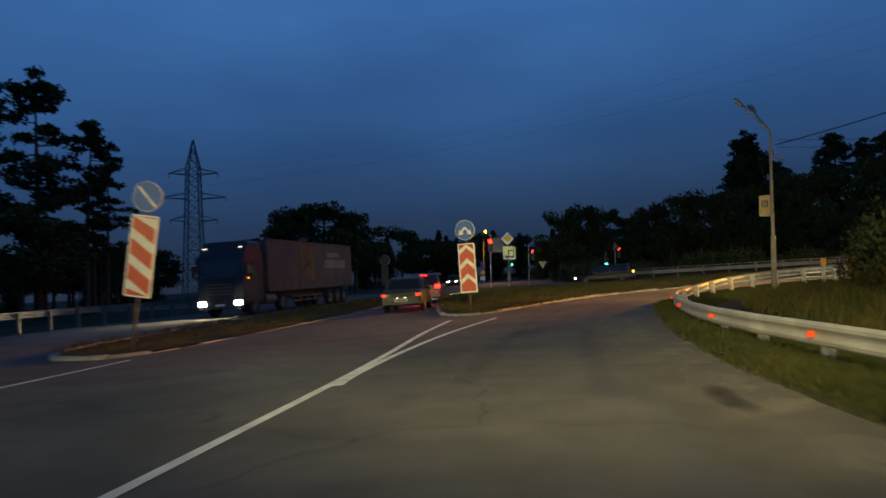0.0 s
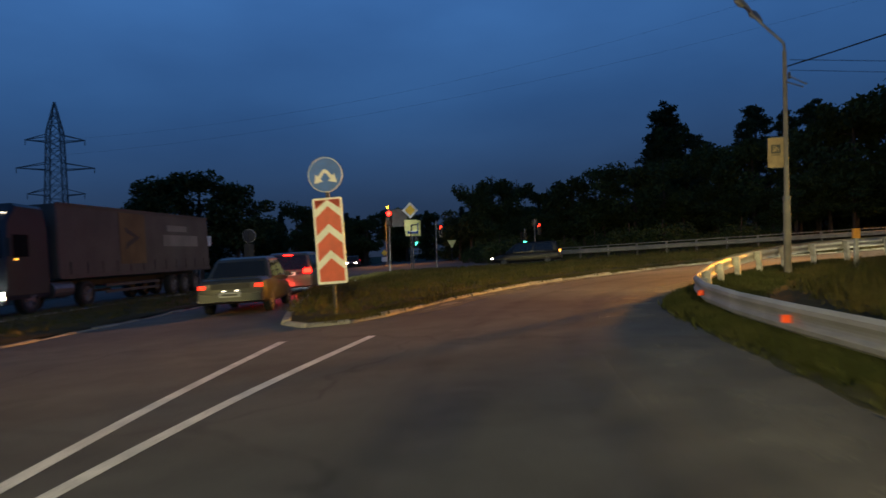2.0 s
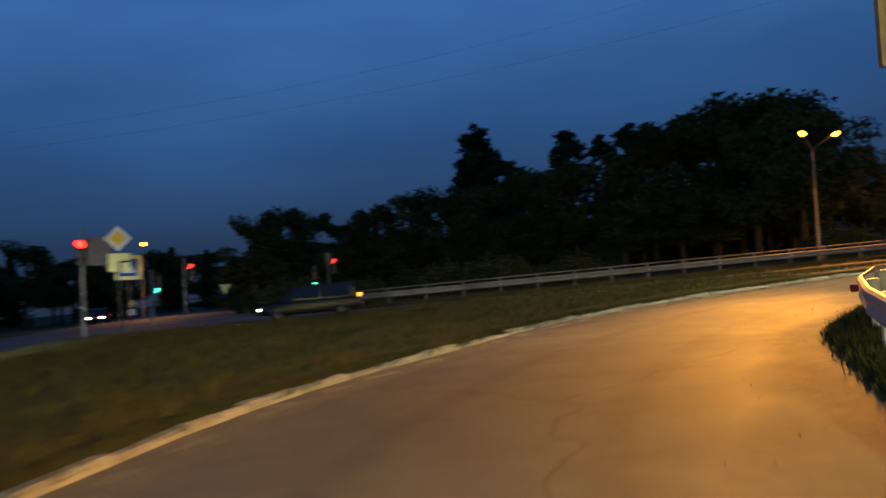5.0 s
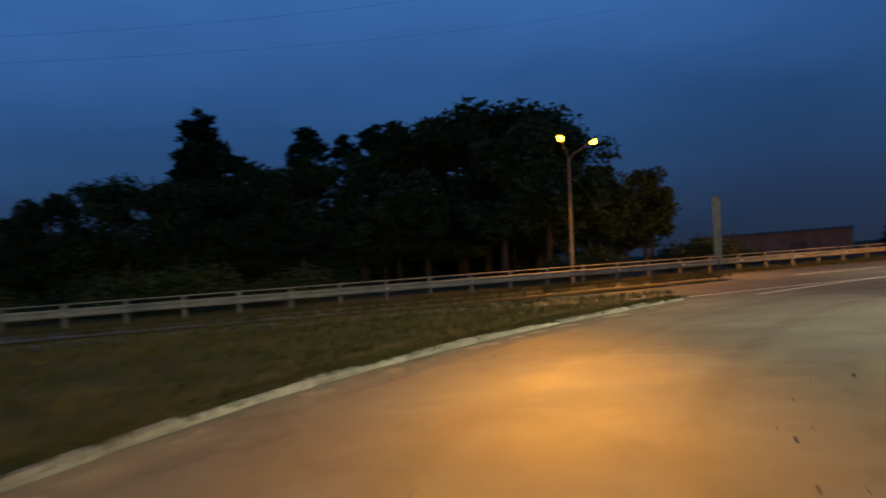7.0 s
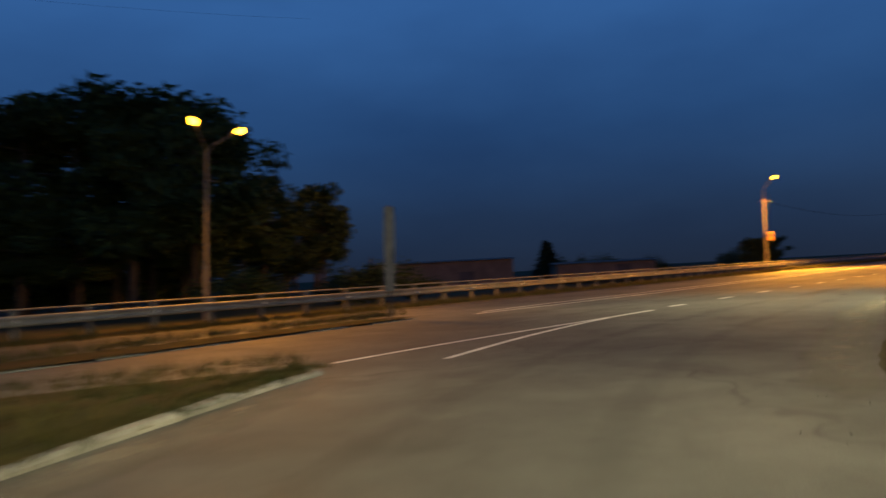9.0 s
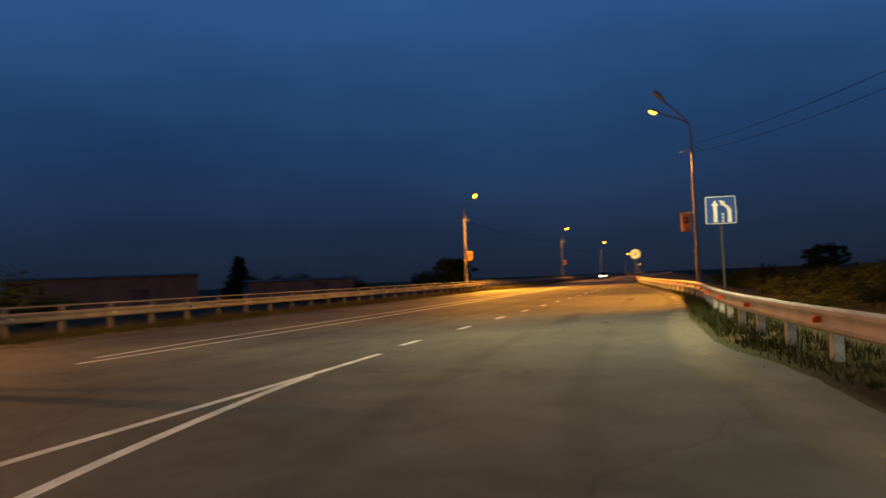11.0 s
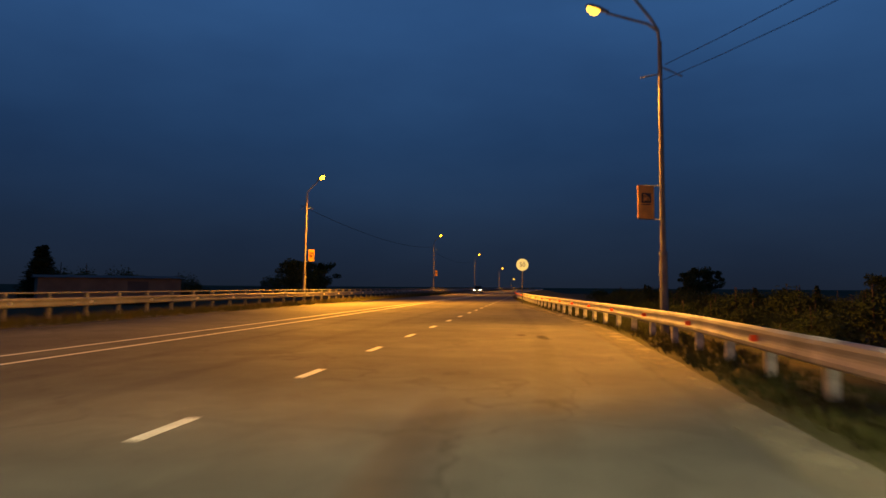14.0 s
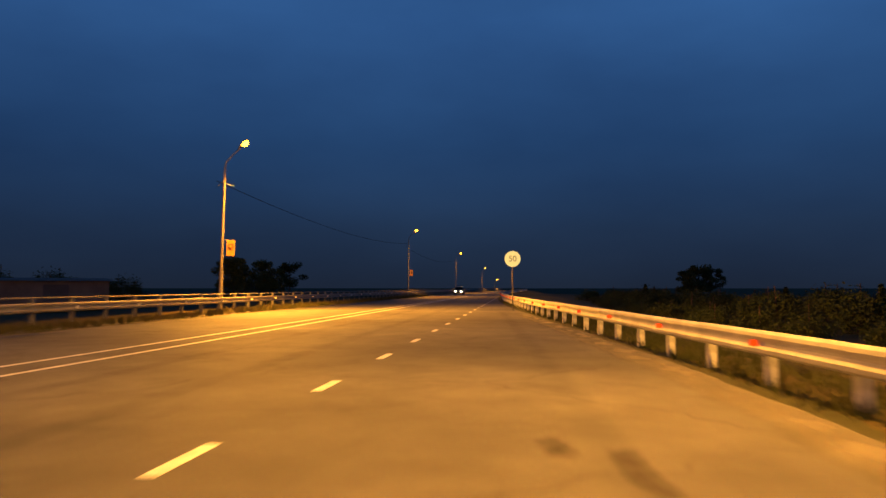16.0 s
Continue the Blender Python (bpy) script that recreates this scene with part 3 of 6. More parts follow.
def film(name, centre, width, z, material, label, category, step=0.6):
    """A thin film along a line, thickest in its middle."""
    pts = spline(centre, step)
    across = [-1.0, -0.5, 0.0, 0.5, 1.0]
    k, verts, cover = len(across), [], []
    for i, p in enumerate(pts):
        d = (pts[min(i + 1, len(pts) - 1)] - pts[max(i - 1, 0)]).normalized()
        left = Vector((-d.y, d.x, 0))
        ends = min(1.0, i / 3, (len(pts) - 1 - i) / 3)
        for a in across:
            verts.append(p + left * (a * width / 2) + Vector((0, 0, z)))
            cover.append((1 - a * a) * ends * 0.75)
    faces = [(i * k + j, i * k + j + 1, (i + 1) * k + j + 1, (i + 1) * k + j) for i in range(len(pts) - 1) for j in range(k - 1)]
    ob = tagged(part(name, Mesh().add(verts, faces), material), label, category, kind="structure")
    ob.data.attributes.new("cover", "FLOAT", "POINT").data.foreach_set("value", cover)
    return ob


film("shoulder_1", [(11.4, -24), (9.5, -16.8), (8.2, -12.2), (7.3, -8.4), (6.9, -6.0), (6.6, -3.4)], 2.6, 0.0055, SAND_FILM, "sandy dust along the edge of the slip lane", "dust")
film("shoulder_2", [(6.6, -3.0), (6.4, -0.2), (6.8, 2.2), (8.0, 5.6), (10.2, 9.8), (12.8, 13.0), (17, 16.6)], 1.7, 0.0062, SAND_FILM, "sandy dust at the inner edge of the bend", "dust")
film("shoulder_3", [(22, 19.2), (26, 20.2), (30, 20.9), (36, 21.6), (56, 21.75), (68, 22.6), (85, 24.3)], 1.1, 0.0055, SAND_FILM, "sandy dust along the foot of the barrier", "dust")
kerb_line = spline(SLIP_ISLAND[2:17], 1.2)
kerb_foot = [p + Vector(((q - p).y, -(q - p).x, 0)).normalized() * 0.42 for p, q in zip(kerb_line, kerb_line[1:])]
film("shoulder_4", kerb_foot, 1.15, 0.0055, SAND_FILM, "thick pale dust swept along the island kerb", "dust")
film("shoulder_5", [(34, 38.2), (60, 38.6), (100, 38.7), (150, 38.8)], 1.6, 0.0055, SAND_FILM, "sandy dust along the far kerb", "dust")
film("tyre_track_1", [(6.0, -16), (4.6, -8), (4.0, -2), (4.3, 3.5), (5.4, 8), (7.6, 12), (11, 16), (15, 19.4), (20, 22.3), (28, 24.4), (40, 25)], 0.5, 0.0047, TYRE_FILM, "dark wheel track worn along the slip lane", "wear")
film("tyre_track_2", [(7.7, -16), (6.2, -8), (5.6, -2), (5.9, 3), (7.0, 7.2), (9.0, 10.9), (12, 14.6), (16, 17.9), (21, 20.7), (29, 22.7), (40, 23.2)], 0.5, 0.0047, TYRE_FILM, "dark wheel track worn along the slip lane", "wear")
film("tyre_track_3", [(32, 28.6), (60, 28.7), (120, 29)], 0.55, 0.0047, TYRE_FILM, "dark wheel track worn into the road", "wear")
film("tyre_track_4", [(32, 30.4), (60, 30.5), (120, 30.6)], 0.55, 0.0047, TYRE_FILM, "dark wheel track worn into the road", "wear")
film("tyre_track_5", [(42, 23.6), (60, 23.9), (90, 25.6)], 0.55, 0.0051, TYRE_FILM, "dark wheel track worn into the road", "wear")
film("oil_stain_1", [(5.0, -9.5), (4.9, -7.6), (4.95, -6.0)], 0.9, 0.0068, WET_FILM, "dark oil stain on the asphalt", "stain")
film("oil_stain_2", [(40, 24.6), (43, 24.7), (47, 24.75)], 0.8, 0.0068, WET_FILM, "dark oil stain on the asphalt", "stain")
for k, line in enumerate(([(40.6, 23.42), (41.0, 23.5), (41.5, 23.5)], [(56.4, 24.15), (56.8, 24.2), (57.3, 24.3)], [(55.4, 23.5), (56.1, 23.68), (57.0, 23.7)], [(9.0, -16.2), (8.7, -15.4), (8.6, -14.6)])):
    film("dark_stain_%d" % (k + 1), line, 0.34, 0.0072, STAIN, "small dark blotch on the asphalt", "stain", 0.12)


# ---- crash barriers ----
W_BEAM = [(0.0, 0.155), (0.02, 0.15), (0.05, 0.12), (0.055, 0.075), (0.035, 0.03), (0.03, 0.0), (0.035, -0.03), (0.055, -0.075), (0.05, -0.12), (0.02, -0.15), (0.0, -0.155)]


def barrier(name, line, label, top=0.75, side=1, post=POST_W, z=0.0, two_rail=False, colour=REFL_R, beam=ZINC):
    """A W-beam on posts. side: +1 when the road lies on the line's left."""
    t = thing(name, label, "crash barrier")
    pts = spline(line, 2.0)
    prof = [(-side * (o + 0.06), u) for o, u in W_BEAM] + [(-side * (o + 0.056), u) for o, u in reversed(W_BEAM)]
    span = 2
    for i in range(0, len(pts) - 1, span):
        seg = pts[i:i + span + 1]
        if len(seg) < 2:
            continue
        fine = []
        for a, b in zip(seg, seg[1:]):
            fine += [a, (a + b) / 2]
        fine.append(seg[-1])
        if fine[-1] != pts[-1]:
            d = (fine[-1] - fine[-2]).normalized()
            fine[-1] = fine[-1] + d * 0.12
        part("beam", Mesh().sweep([(p.x, p.y, p.z + z + top - 0.155 + (0.004 if (i // span) % 2 else 0)) for p in fine], prof, True), beam, t)
        if two_rail:
            part("hand_rail", Mesh().tube([(p.x - side * 0.05, p.y + 0.12, z + top + 0.16) for p in fine], 0.03, 6), beam, t)
    h = top - 0.05
    if two_rail:
        h = top + 0.16
    post_data = Mesh().box((0, 0, h / 2 - 0.1), (0.15, 0.13, h + 0.2), None, (1, 1), 0.012).data("post", post)
    block_data = Mesh().box((0, 0, 0), (0.09, 0.1, 0.2), None, (1, 1), 0.012).data("block", ZINC)
    refl = Mesh().plate(rounded(0.1, 0.085, 0.015, 3), -0.008, 0.008).data("reflector", colour)
    for i, p in enumerate(pts[:-1]):
        d = (pts[min(i + 1, len(pts) - 1)] - pts[max(i - 1, 0)])
        d = Vector((d.x, d.y, 0)).normalized()
        ang = math.degrees(math.atan2(d.y, d.x))
        right = Vector((d.y, -d.x, 0))
        at = p + right * side * 0.06
        ob = part("post", post_data, post, t)
        ob.matrix_basis = pose(at.x, at.y, p.z + z, 0, 0, ang)
        bl = part("block", block_data, ZINC, t)
        at = p - right * side * 0.01
        bl.matrix_basis = pose(at.x, at.y, p.z + z + top - 0.17, 0, 0, ang)
        if i % 2:
            at = p - right * side * 0.15
            rf = part("reflector", refl, colour, t)
            rf.matrix_basis = pose(at.x, at.y, p.z + z + top - 0.155, 0, 0, ang - 90)
    return t


barrier("crash_barrier", [(13.9, -30, -0.29), (12.3, -21.5, -0.29), (11.2, -16.6, -0.29), (10.55, -14.3, -0.29), (10.1, -12.9, -0.29), (9.5, -11.2, -0.29), (9.0, -9.5, -0.29), (8.6, -8.0, -0.29), (8.25, -6.2, -0.29), (7.98, -4.2, -0.29), (7.78, -2.4, -0.29), (7.7, -0.8, -0.29), (7.74, 0.7, -0.28), (7.9, 2.2, -0.27), (8.3, 4.0, -0.22), (9.05, 6.35, -0.12),
                          (10.1, 8.65, -0.04), (11.52, 10.95, 0.01), (13.85, 13.55, 0.03), (17.3, 15.75, 0.02), (21.5, 17.5), (26.2, 19.2), (30, 19.75), (37, 20.5), (44, 20.75), (52, 20.8), (57, 21.1), (65, 21.9), (72, 22.6), (90, 24.3), (115, 26.0), (150, 27.1), (200, 27.15), (260, 25.8), (400, 21.5)],
        "galvanised steel crash barrier that bends round the slip lane", 0.74, 1)
barrier("crash_barrier", [(400, 33.5), (260, 37.9), (200, 39.7), (60, 39.9), (30, 39.7), (12, 39.3), (2, 40.0), (-0.5, 42.5)], "galvanised double-rail crash barrier along the far side of the road", 0.78, 1, two_rail=True, post=POST_G, colour=REFL_W, beam=ZINC_SHADE)
barrier("crash_barrier", [(-24.5, 23), (-22.2, 14), (-20.6, 4), (-18.2, -6), (-14.8, -18), (-11, -30)], "galvanised crash barrier beside the oncoming carriageway", 0.75, -1, z=0.2, post=POST_G, colour=REFL_W, beam=ZINC_SHADE)


# ---- street lamps and cables ----
def street_lamp(x, y, rz, heads, height, label, lit, power=0.0, banner=None, arm=1.9, bowl=False, rises=(0.45, 0.95), colour=SODIUM, board=None, soft=0.1, throw=1.5, cone=165, blend=1.0, straight=False, bx=-0.44, aim=None):
    """A steel pole on a thicker foot, with arms and cobra heads. heads: turns of the arms in degrees."""
    m = stand(x, y)
    t = thing("street_lamp", label, "street lamp", m, "street lamps")
    part("foot", Mesh().rod((0, 0, -0.3), (0, 0, 2.1), 0.108, 0.098, 14), CONCRETE, t)
    part("pole", Mesh().rod((0, 0, 2.1), (0, 0, height), 0.072, 0.052, 14), CONCRETE, t)
    part("band", Mesh().rod((0, 0, 2.06), (0, 0, 2.16), 0.11, 0.106, 14), STEEL, t)
    for k, turn in enumerate(heads):
        r = pose(0, 0, 0, 0, 0, rz + turn)
        rise = rises[k]
        pts = [(0, 0, height - 0.05), (0.05, 0, height + 0.3), (0.3, 0, height + 0.55), (arm - 0.3, 0, height + 0.55 + rise)]
        if straight:
            pts = [(0, 0, height - 0.05), (0, 0, height + 0.16), (0.04, 0, height + 0.25), (0.14, 0, height + 0.36), (arm - 0.3, 0, height + 0.55 + rise)]
        part("arm", Mesh().tube(pts, 0.035, 8, r), STEEL, t)
        slope = math.atan2(rise + 0.19, arm - 0.44) if straight else math.atan2(rise, arm - 0.6)
        hm = r @ pose(arm - 0.3, 0, height + 0.55 + rise, 0, -math.degrees(slope), 0)
        hm = hm @ pose(0.3, 0, 0.02)
        hull = [(-0.34, 0.05, 0.05), (-0.1, 0.11, 0.09), (0.2, 0.14, 0.1), (0.36, 0.08, 0.05)]
        verts, faces = [], []
        for xx, w, h in hull:
            verts += [(xx, -w, 0), (xx, -w * 0.7, h), (xx, w * 0.7, h), (xx, w, 0)]
        for i in range(3):
            for j in range(4):
                faces.append((4 * i + j, 4 * i + (j + 1) % 4, 4 * i + 4 + (j + 1) % 4, 4 * i + 4 + j))
        faces += [(0, 1, 2, 3), (15, 14, 13, 12)]
        head = part("head", Mesh().add(verts, faces, hm), STEEL, t)
        on = k in lit
        lens = []
        for i in range(9):
            a = math.pi * i / 8
            lens.append((0.12 + 0.2 * math.cos(a), -(0.15 if on else 0.075) * math.sin(a)))
        lm = Mesh()
        rings = []
        for xx, zz in lens:
            wd = (0.16 if on else 0.11) * math.sin(math.acos(max(-1, min(1, (xx - 0.12) / 0.2)))) + 0.005
            rings += [(xx, -wd, -0.002), (xx, -wd * 0.6, zz - 0.002), (xx, wd * 0.6, zz - 0.002), (xx, wd, -0.002)]
        lm.add(rings, [(4 * i + j, 4 * i + j + 1, 4 * i + j + 5, 4 * i + j + 4) for i in range(8) for j in range(3)], hm)
        part("lens", lm, (SODIUM_WEAK if bowl else SODIUM_LENS) if on else LENS_OFF, head, "glowing orange lens" if on else "dark lens")
        if on and power:
            p = m @ hm @ Vector((0.12, 0, -0.3))
            out = m @ hm @ Vector((1.12, 0, -0.3)) - p
            lamp_light("sodium_light", tuple(p), power, colour, soft, cone, aim or tuple(p + Vector((out.x * throw, out.y * throw, -3))), blend)
    for s in (1, -1):
        part("bracket", Mesh().rod((0, 0, height - 0.75 + 0.1 * s), (0.55 * math.cos(radians(rz + 160)), 0.55 * math.sin(radians(rz + 160)) * s, height - 1.0), 0.018), STEEL, t)
    part("insulator", Mesh().rod((0.12, 0, height - 0.78), (0.12, 0, height - 0.6), 0.04, 0.03, 8), DARK, t)
    if banner:
        b = pose(0, 0, 0, 0, 0, banner)
        part("banner", Mesh().plate(rounded(0.42, 0.84, 0.02, 3, bx, 3.4), -0.03, 0.03, b), board or ORANGE_P, t, "framed board")
        part("banner_frame", Mesh().tube([(bx * 1.45, 0, 2.97), (bx * 1.45, 0, 3.83), (bx * 0.14, 0, 3.83)], 0.014, 6, b).rod((bx * 1.45, 0, 2.97), (bx * 0.14, 0, 2.97), 0.014, None, 6, b), STEEL, t)
        part("emblem", Mesh().plate(rounded(0.25, 0.25, 0.01, 2, bx, 3.5), -0.036, -0.031, b), BLACK_R, t, "dark square emblem")
        em = Mesh()
        for k in range(3):
            r0 = 0.2 - 0.06 * k
            arc = [(bx - 0.1 + r * math.cos(a), 3.4 + r * math.sin(a)) for r, aa in ((r0, (0.15, 0.5, 0.85, 1.2, 1.45)), (r0 - 0.028, (1.45, 1.2, 0.85, 0.5, 0.15))) for a in aa]
            em.plate(arc, -0.04, -0.037, b)
        em.plate([(bx - 0.09, 3.44), (bx - 0.05, 3.41), (bx + 0.03, 3.5), (bx - 0.01, 3.53)], -0.04, -0.037, b)
        part("emblem_mark", em, board or ORANGE_P, t)
        part("lettering_bar", Mesh().plate([(bx - 0.12, 3.325), (bx + 0.12, 3.325), (bx + 0.12, 3.345), (bx - 0.12, 3.345)], -0.036, -0.031, b), BLACK_R, t, "thin dark bar")
    return t


street_lamp(11.06, 9.15, 180, (0, -58), 6.26, "unlit street lamp with two arms and a framed board", (), banner=4, arm=1.2, rises=(0.62, 0.55), board=BOARD_UNLIT, straight=True, bx=-0.28)
street_lamp(56.62, 20.68, 90, (-25, 38), 7.6, "street lamp with one arm glowing orange, orange board", (0,), 19500, colour=SODIUM_PALE, cone=150, blend=0.22, aim=(59.6, 25.4, 2.2), banner=-75, arm=1.7, bowl=True, rises=(0.55, 0.75))
street_lamp(30.35, 44.1, -90, (-49, 30), 6.55, "street lamp with two glaring orange heads by the woods", (0, 1), 6500, throw=4.0, arm=1.4, rises=(0.45, 0.35))
lamp_light("sodium_light", (29.8, 43.3, 7.45), 178000, SODIUM, 0.9, 17, (-1.8, -3.6, 0.0), 1.0)  # extra far-throwing spot added at that lamp to light the road round the bend
for lx, ly, hh in ((87.0, 40.3, 7.75), (150.9, 40.5, 8.2), (217.8, 39.8, 8.2), (290.0, 37.6, 6.6), (357.0, 35.9, 3.4)):
    street_lamp(lx, ly, -95, (0,), hh, "glaring orange street lamp with a small orange board" if lx < 160 else "distant orange street lamp behind the far barrier", (0,), 88000 if lx < 100 else 26000, throw=3.5, banner=-75 if lx < 160 else None, arm=1.1, bx=0.44)
street_lamp(-21.2, 72.6, -60, (0,), 6.1, "orange street lamp far across the junction", (0,), 2500, arm=1.2, rises=(0.4, 0.4))
# added lamps outside every view, standing in for the car's own headlamps
street_lamp(15.2, -30.6, 150, (0,), 8.6, "added off-view fill lamp on a long arm beside the approach", (0,), 11500, arm=5.5, colour=WARM_FILL, soft=0.4, cone=58, blend=0.9, aim=(6.6, -4.5, 0.0))
street_lamp(-10.5, -38.0, 0, (0,), 4.6, "added off-view fill lamp beyond the oncoming carriageway", (0,), 18500, arm=3.0, colour=WARM_FILL, soft=0.4, cone=42, blend=0.9, aim=(6.0, -4.0, 0.3))
street_lamp(17.5, -7.0, 120, (0,), 9.0, "added off-view fill lamp among the bushes before the bend", (0,), 7000, arm=1.5, colour=WARM_FILL, soft=0.4, cone=34, blend=0.8, aim=(4.9, 10.4, 0.0))
# three more unseen lamps, added to light the near road like headlamps
street_lamp(21.0, 13.0, 105, (0,), 8.2, "added off-view fill lamp behind the barrier at the bend", (0,), 5600, arm=2.0, colour=HEADLIKE_FILL, soft=0.6, cone=116, aim=(14.0, 20.5, 0.0))
street_lamp(27.0, 13.0, 105, (0,), 8.2, "added off-view fill lamp below the bank past the bend", (0,), 3600, arm=2.0, colour=HEADLIKE_FILL, soft=0.6, cone=118, aim=(25.5, 23.0, 0.0))
street_lamp(36.5, 17.2, 62, (0,), 8.2, "added off-view fill lamp behind the barrier after the bend", (0,), 10000, arm=3.2, colour=HEADLIKE_FILL, soft=0.6, cone=112, aim=(39.3, 23.3, 0.0))


def cable(name, a, b, sag, r, label):
    pts = []
    for i in range(17):
        s = i / 16
        p = Vector(a).lerp(Vector(b), s)
        pts.append((p.x, p.y, p.z - sag * 4 * s * (1 - s)))
    return tagged(part(name, Mesh().tube(pts, r, 5), WIRE), label, "cable")


cable("overhead_cable", (11.7, 10.06, 6.2), (57.0, 20.55, 7.0), 1.2, 0.009, "thin black overhead cable between two street lamps")
cable("overhead_cable", (11.7, 10.1, 5.9), (57.0, 20.6, 6.6), 1.25, 0.008, "thinner black overhead cable between two street lamps")
cable("overhead_cable", (11.6, 10.0, 6.0), (26.0, -12.0, 8.2), 0.7, 0.02, "thin black overhead cable towards the dark wood")
for la, lb in ((86.9, 150.9), (150.9, 217.8)):
    cable("overhead_cable", (la + 0.3, 40.7, 7.0), (lb + 0.3, 40.7, 7.6), 0.9, 0.018, "thin overhead cable between street lamps")
cable("overhead_cable", (-94, 100, 24), (80, 100, 40), 5.0, 0.011, "lower high-voltage conductor against the dusk sky")
cable("overhead_cable", (-94, 100.3, 27), (52, 100, 40), 5.0, 0.011, "upper high-voltage conductor against the dusk sky")


# ---- signs and signals ----
def post_of(t, h, r=0.035, x=0.0, y=0.06):
    part("post", Mesh().rod((x, y, -0.3), (x, y, h), r, r, 10), SIGN_BACK, t)


def chevron_sign(m, label, kind, board=(0.6, 1.72), z0=0.74, disc_z=2.92):
    t = thing("guide_sign", label, "road sign", m)
    w, h = board
    post_of(t, (disc_z or z0 + h - 0.15) + 0.2)
    b = part("board", Mesh().plate(rounded(w, h, 0.04, 3, 0, z0 + h / 2), -0.015, 0.015), (SIGN_BACK if disc_z else POST_G) if kind == "plain" else WHITE_R, t, "bare grey board" if kind == "plain" else "white reflective board")
    part("board_back", Mesh().plate(rounded(w - 0.02, h - 0.02, 0.04, 3, 0, z0 + h / 2), 0.017, 0.03), SIGN_BACK, t)
    iw = w / 2 - 0.045
    if kind == "chevron":
        step, th = h * 0.305, h * 0.155
        for k in range(4):
            base = z0 + 0.05 + k * step
            lo, hi = max(base, z0 + 0.05), z0 + h - 0.04
            out = [(-iw, base), (0, base + 0.26), (iw, base), (iw, base + th + 0.06), (0, base + th + 0.32), (-iw, base + th + 0.06)]
            if k == 0:
                out = [(-iw, base), (iw, base), (iw, base + th - 0.03), (0, base + th + 0.2), (-iw, base + th - 0.03)]
            else:
                base -= 0.13
                out = [(-iw, base), (0, base + 0.23), (iw, base), (iw, base + th + 0.09), (0, base + th + 0.32), (-iw, base + th + 0.09)]
            out = [(x, min(z, hi)) for x, z in out]
            if out[-1][1] - out[0][1] < 0.02:
                continue
            part("chevron", Mesh().plate(out, -0.02, -0.0155), RED_R, b, "red chevron")
        part("top_corner", Mesh().plate([(0.02, z0 + h - 0.045), (iw, z0 + h - 0.045), (iw, z0 + h - 0.2)], -0.02, -0.0155), RED_R, b)
        part("top_corner", Mesh().plate([(-iw, z0 + h - 0.2), (-iw, z0 + h - 0.045), (-0.02, z0 + h - 0.045)], -0.02, -0.0155), RED_R, b)
    elif kind == "stripes":
        for k in range(-1, 4):
            a = z0 + 0.04 + k * h * 0.31 + 0.02
            pts = [(-iw, a + 0.36), (iw, a), (iw, a + h * 0.19), (-iw, a + 0.36 + h * 0.19)]
            pts = [(x, min(max(z, z0 + 0.04), z0 + h - 0.04)) for x, z in pts]
            if pts[3][1] - pts[0][1] < 0.02 and pts[2][1] - pts[1][1] < 0.02:
                continue
            part("stripe", Mesh().plate(pts, -0.02, -0.0155), RED_R, b, "red slanted stripe")
    if disc_z:
        d = part("disc", Mesh().plate(circle(0.35, 36, 0, disc_z), -0.012, 0.012), WHITE_R, t, "round sign with a white rim")
        part("disc_field", Mesh().plate(circle(0.336, 36, 0, disc_z), -0.018, -0.0125), BLUE_LIT, d, "blue field")
        part("disc_back", Mesh().plate(circle(0.34, 30, 0, disc_z), 0.0125, 0.02), SIGN_BACK, d)
        if kind == "chevron":
            for s in (1, -1):
                ar = [(0.0, 0.03), (0.0, 0.11), (s * 0.04, 0.1), (s * 0.15, -0.03), (s * 0.19, 0.02), (s * 0.23, -0.17), (s * 0.05, -0.13), (s * 0.1, -0.085), (s * 0.02, 0.03)]
                part("arrow", Mesh().plate([(x, z + disc_z) for x, z in ar], -0.023, -0.0185), WHITE_R, d, "white bent arrow")
        elif kind == "stripes":
            c = 0.7071
            ar = [(-0.24, 0.2), (-0.2, 0.24), (0.24, -0.2), (0.2, -0.24)]
            part("bar", Mesh().plate([(x, z + disc_z) for x, z in ar], -0.023, -0.0185), WHITE_R, d, "white slanted bar")
    return t


chevron_sign(pose(0.8, 0.62, -0.02, 0, -0.6, 8), "red and white chevron board under a blue two-arrow disc", "chevron")
chevron_sign(pose(-3.95, -9.95, 0.1, 0, 11, 0) @ pose(0, 0, 0, 0, 0, 22), "tilted board with red and white slanted stripes under a blue disc", "stripes", (0.62, 1.9), 1.22, 3.55)
chevron_sign(stand(30.0, 32.95, 0.1, -42), "tall narrow bare grey board on the refuge", "plain", (0.3, 2.5), 0.8, 0)
chevron_sign(stand(-12.0, 20.7, 0.1, 190), "grey back of a round sign and board on the median", "plain", (0.5, 1.3), 0.9, 2.6)


def sign_on_post(m, label, h):
    t = thing("road_sign", label, "road sign", m)
    post_of(t, h)
    return t


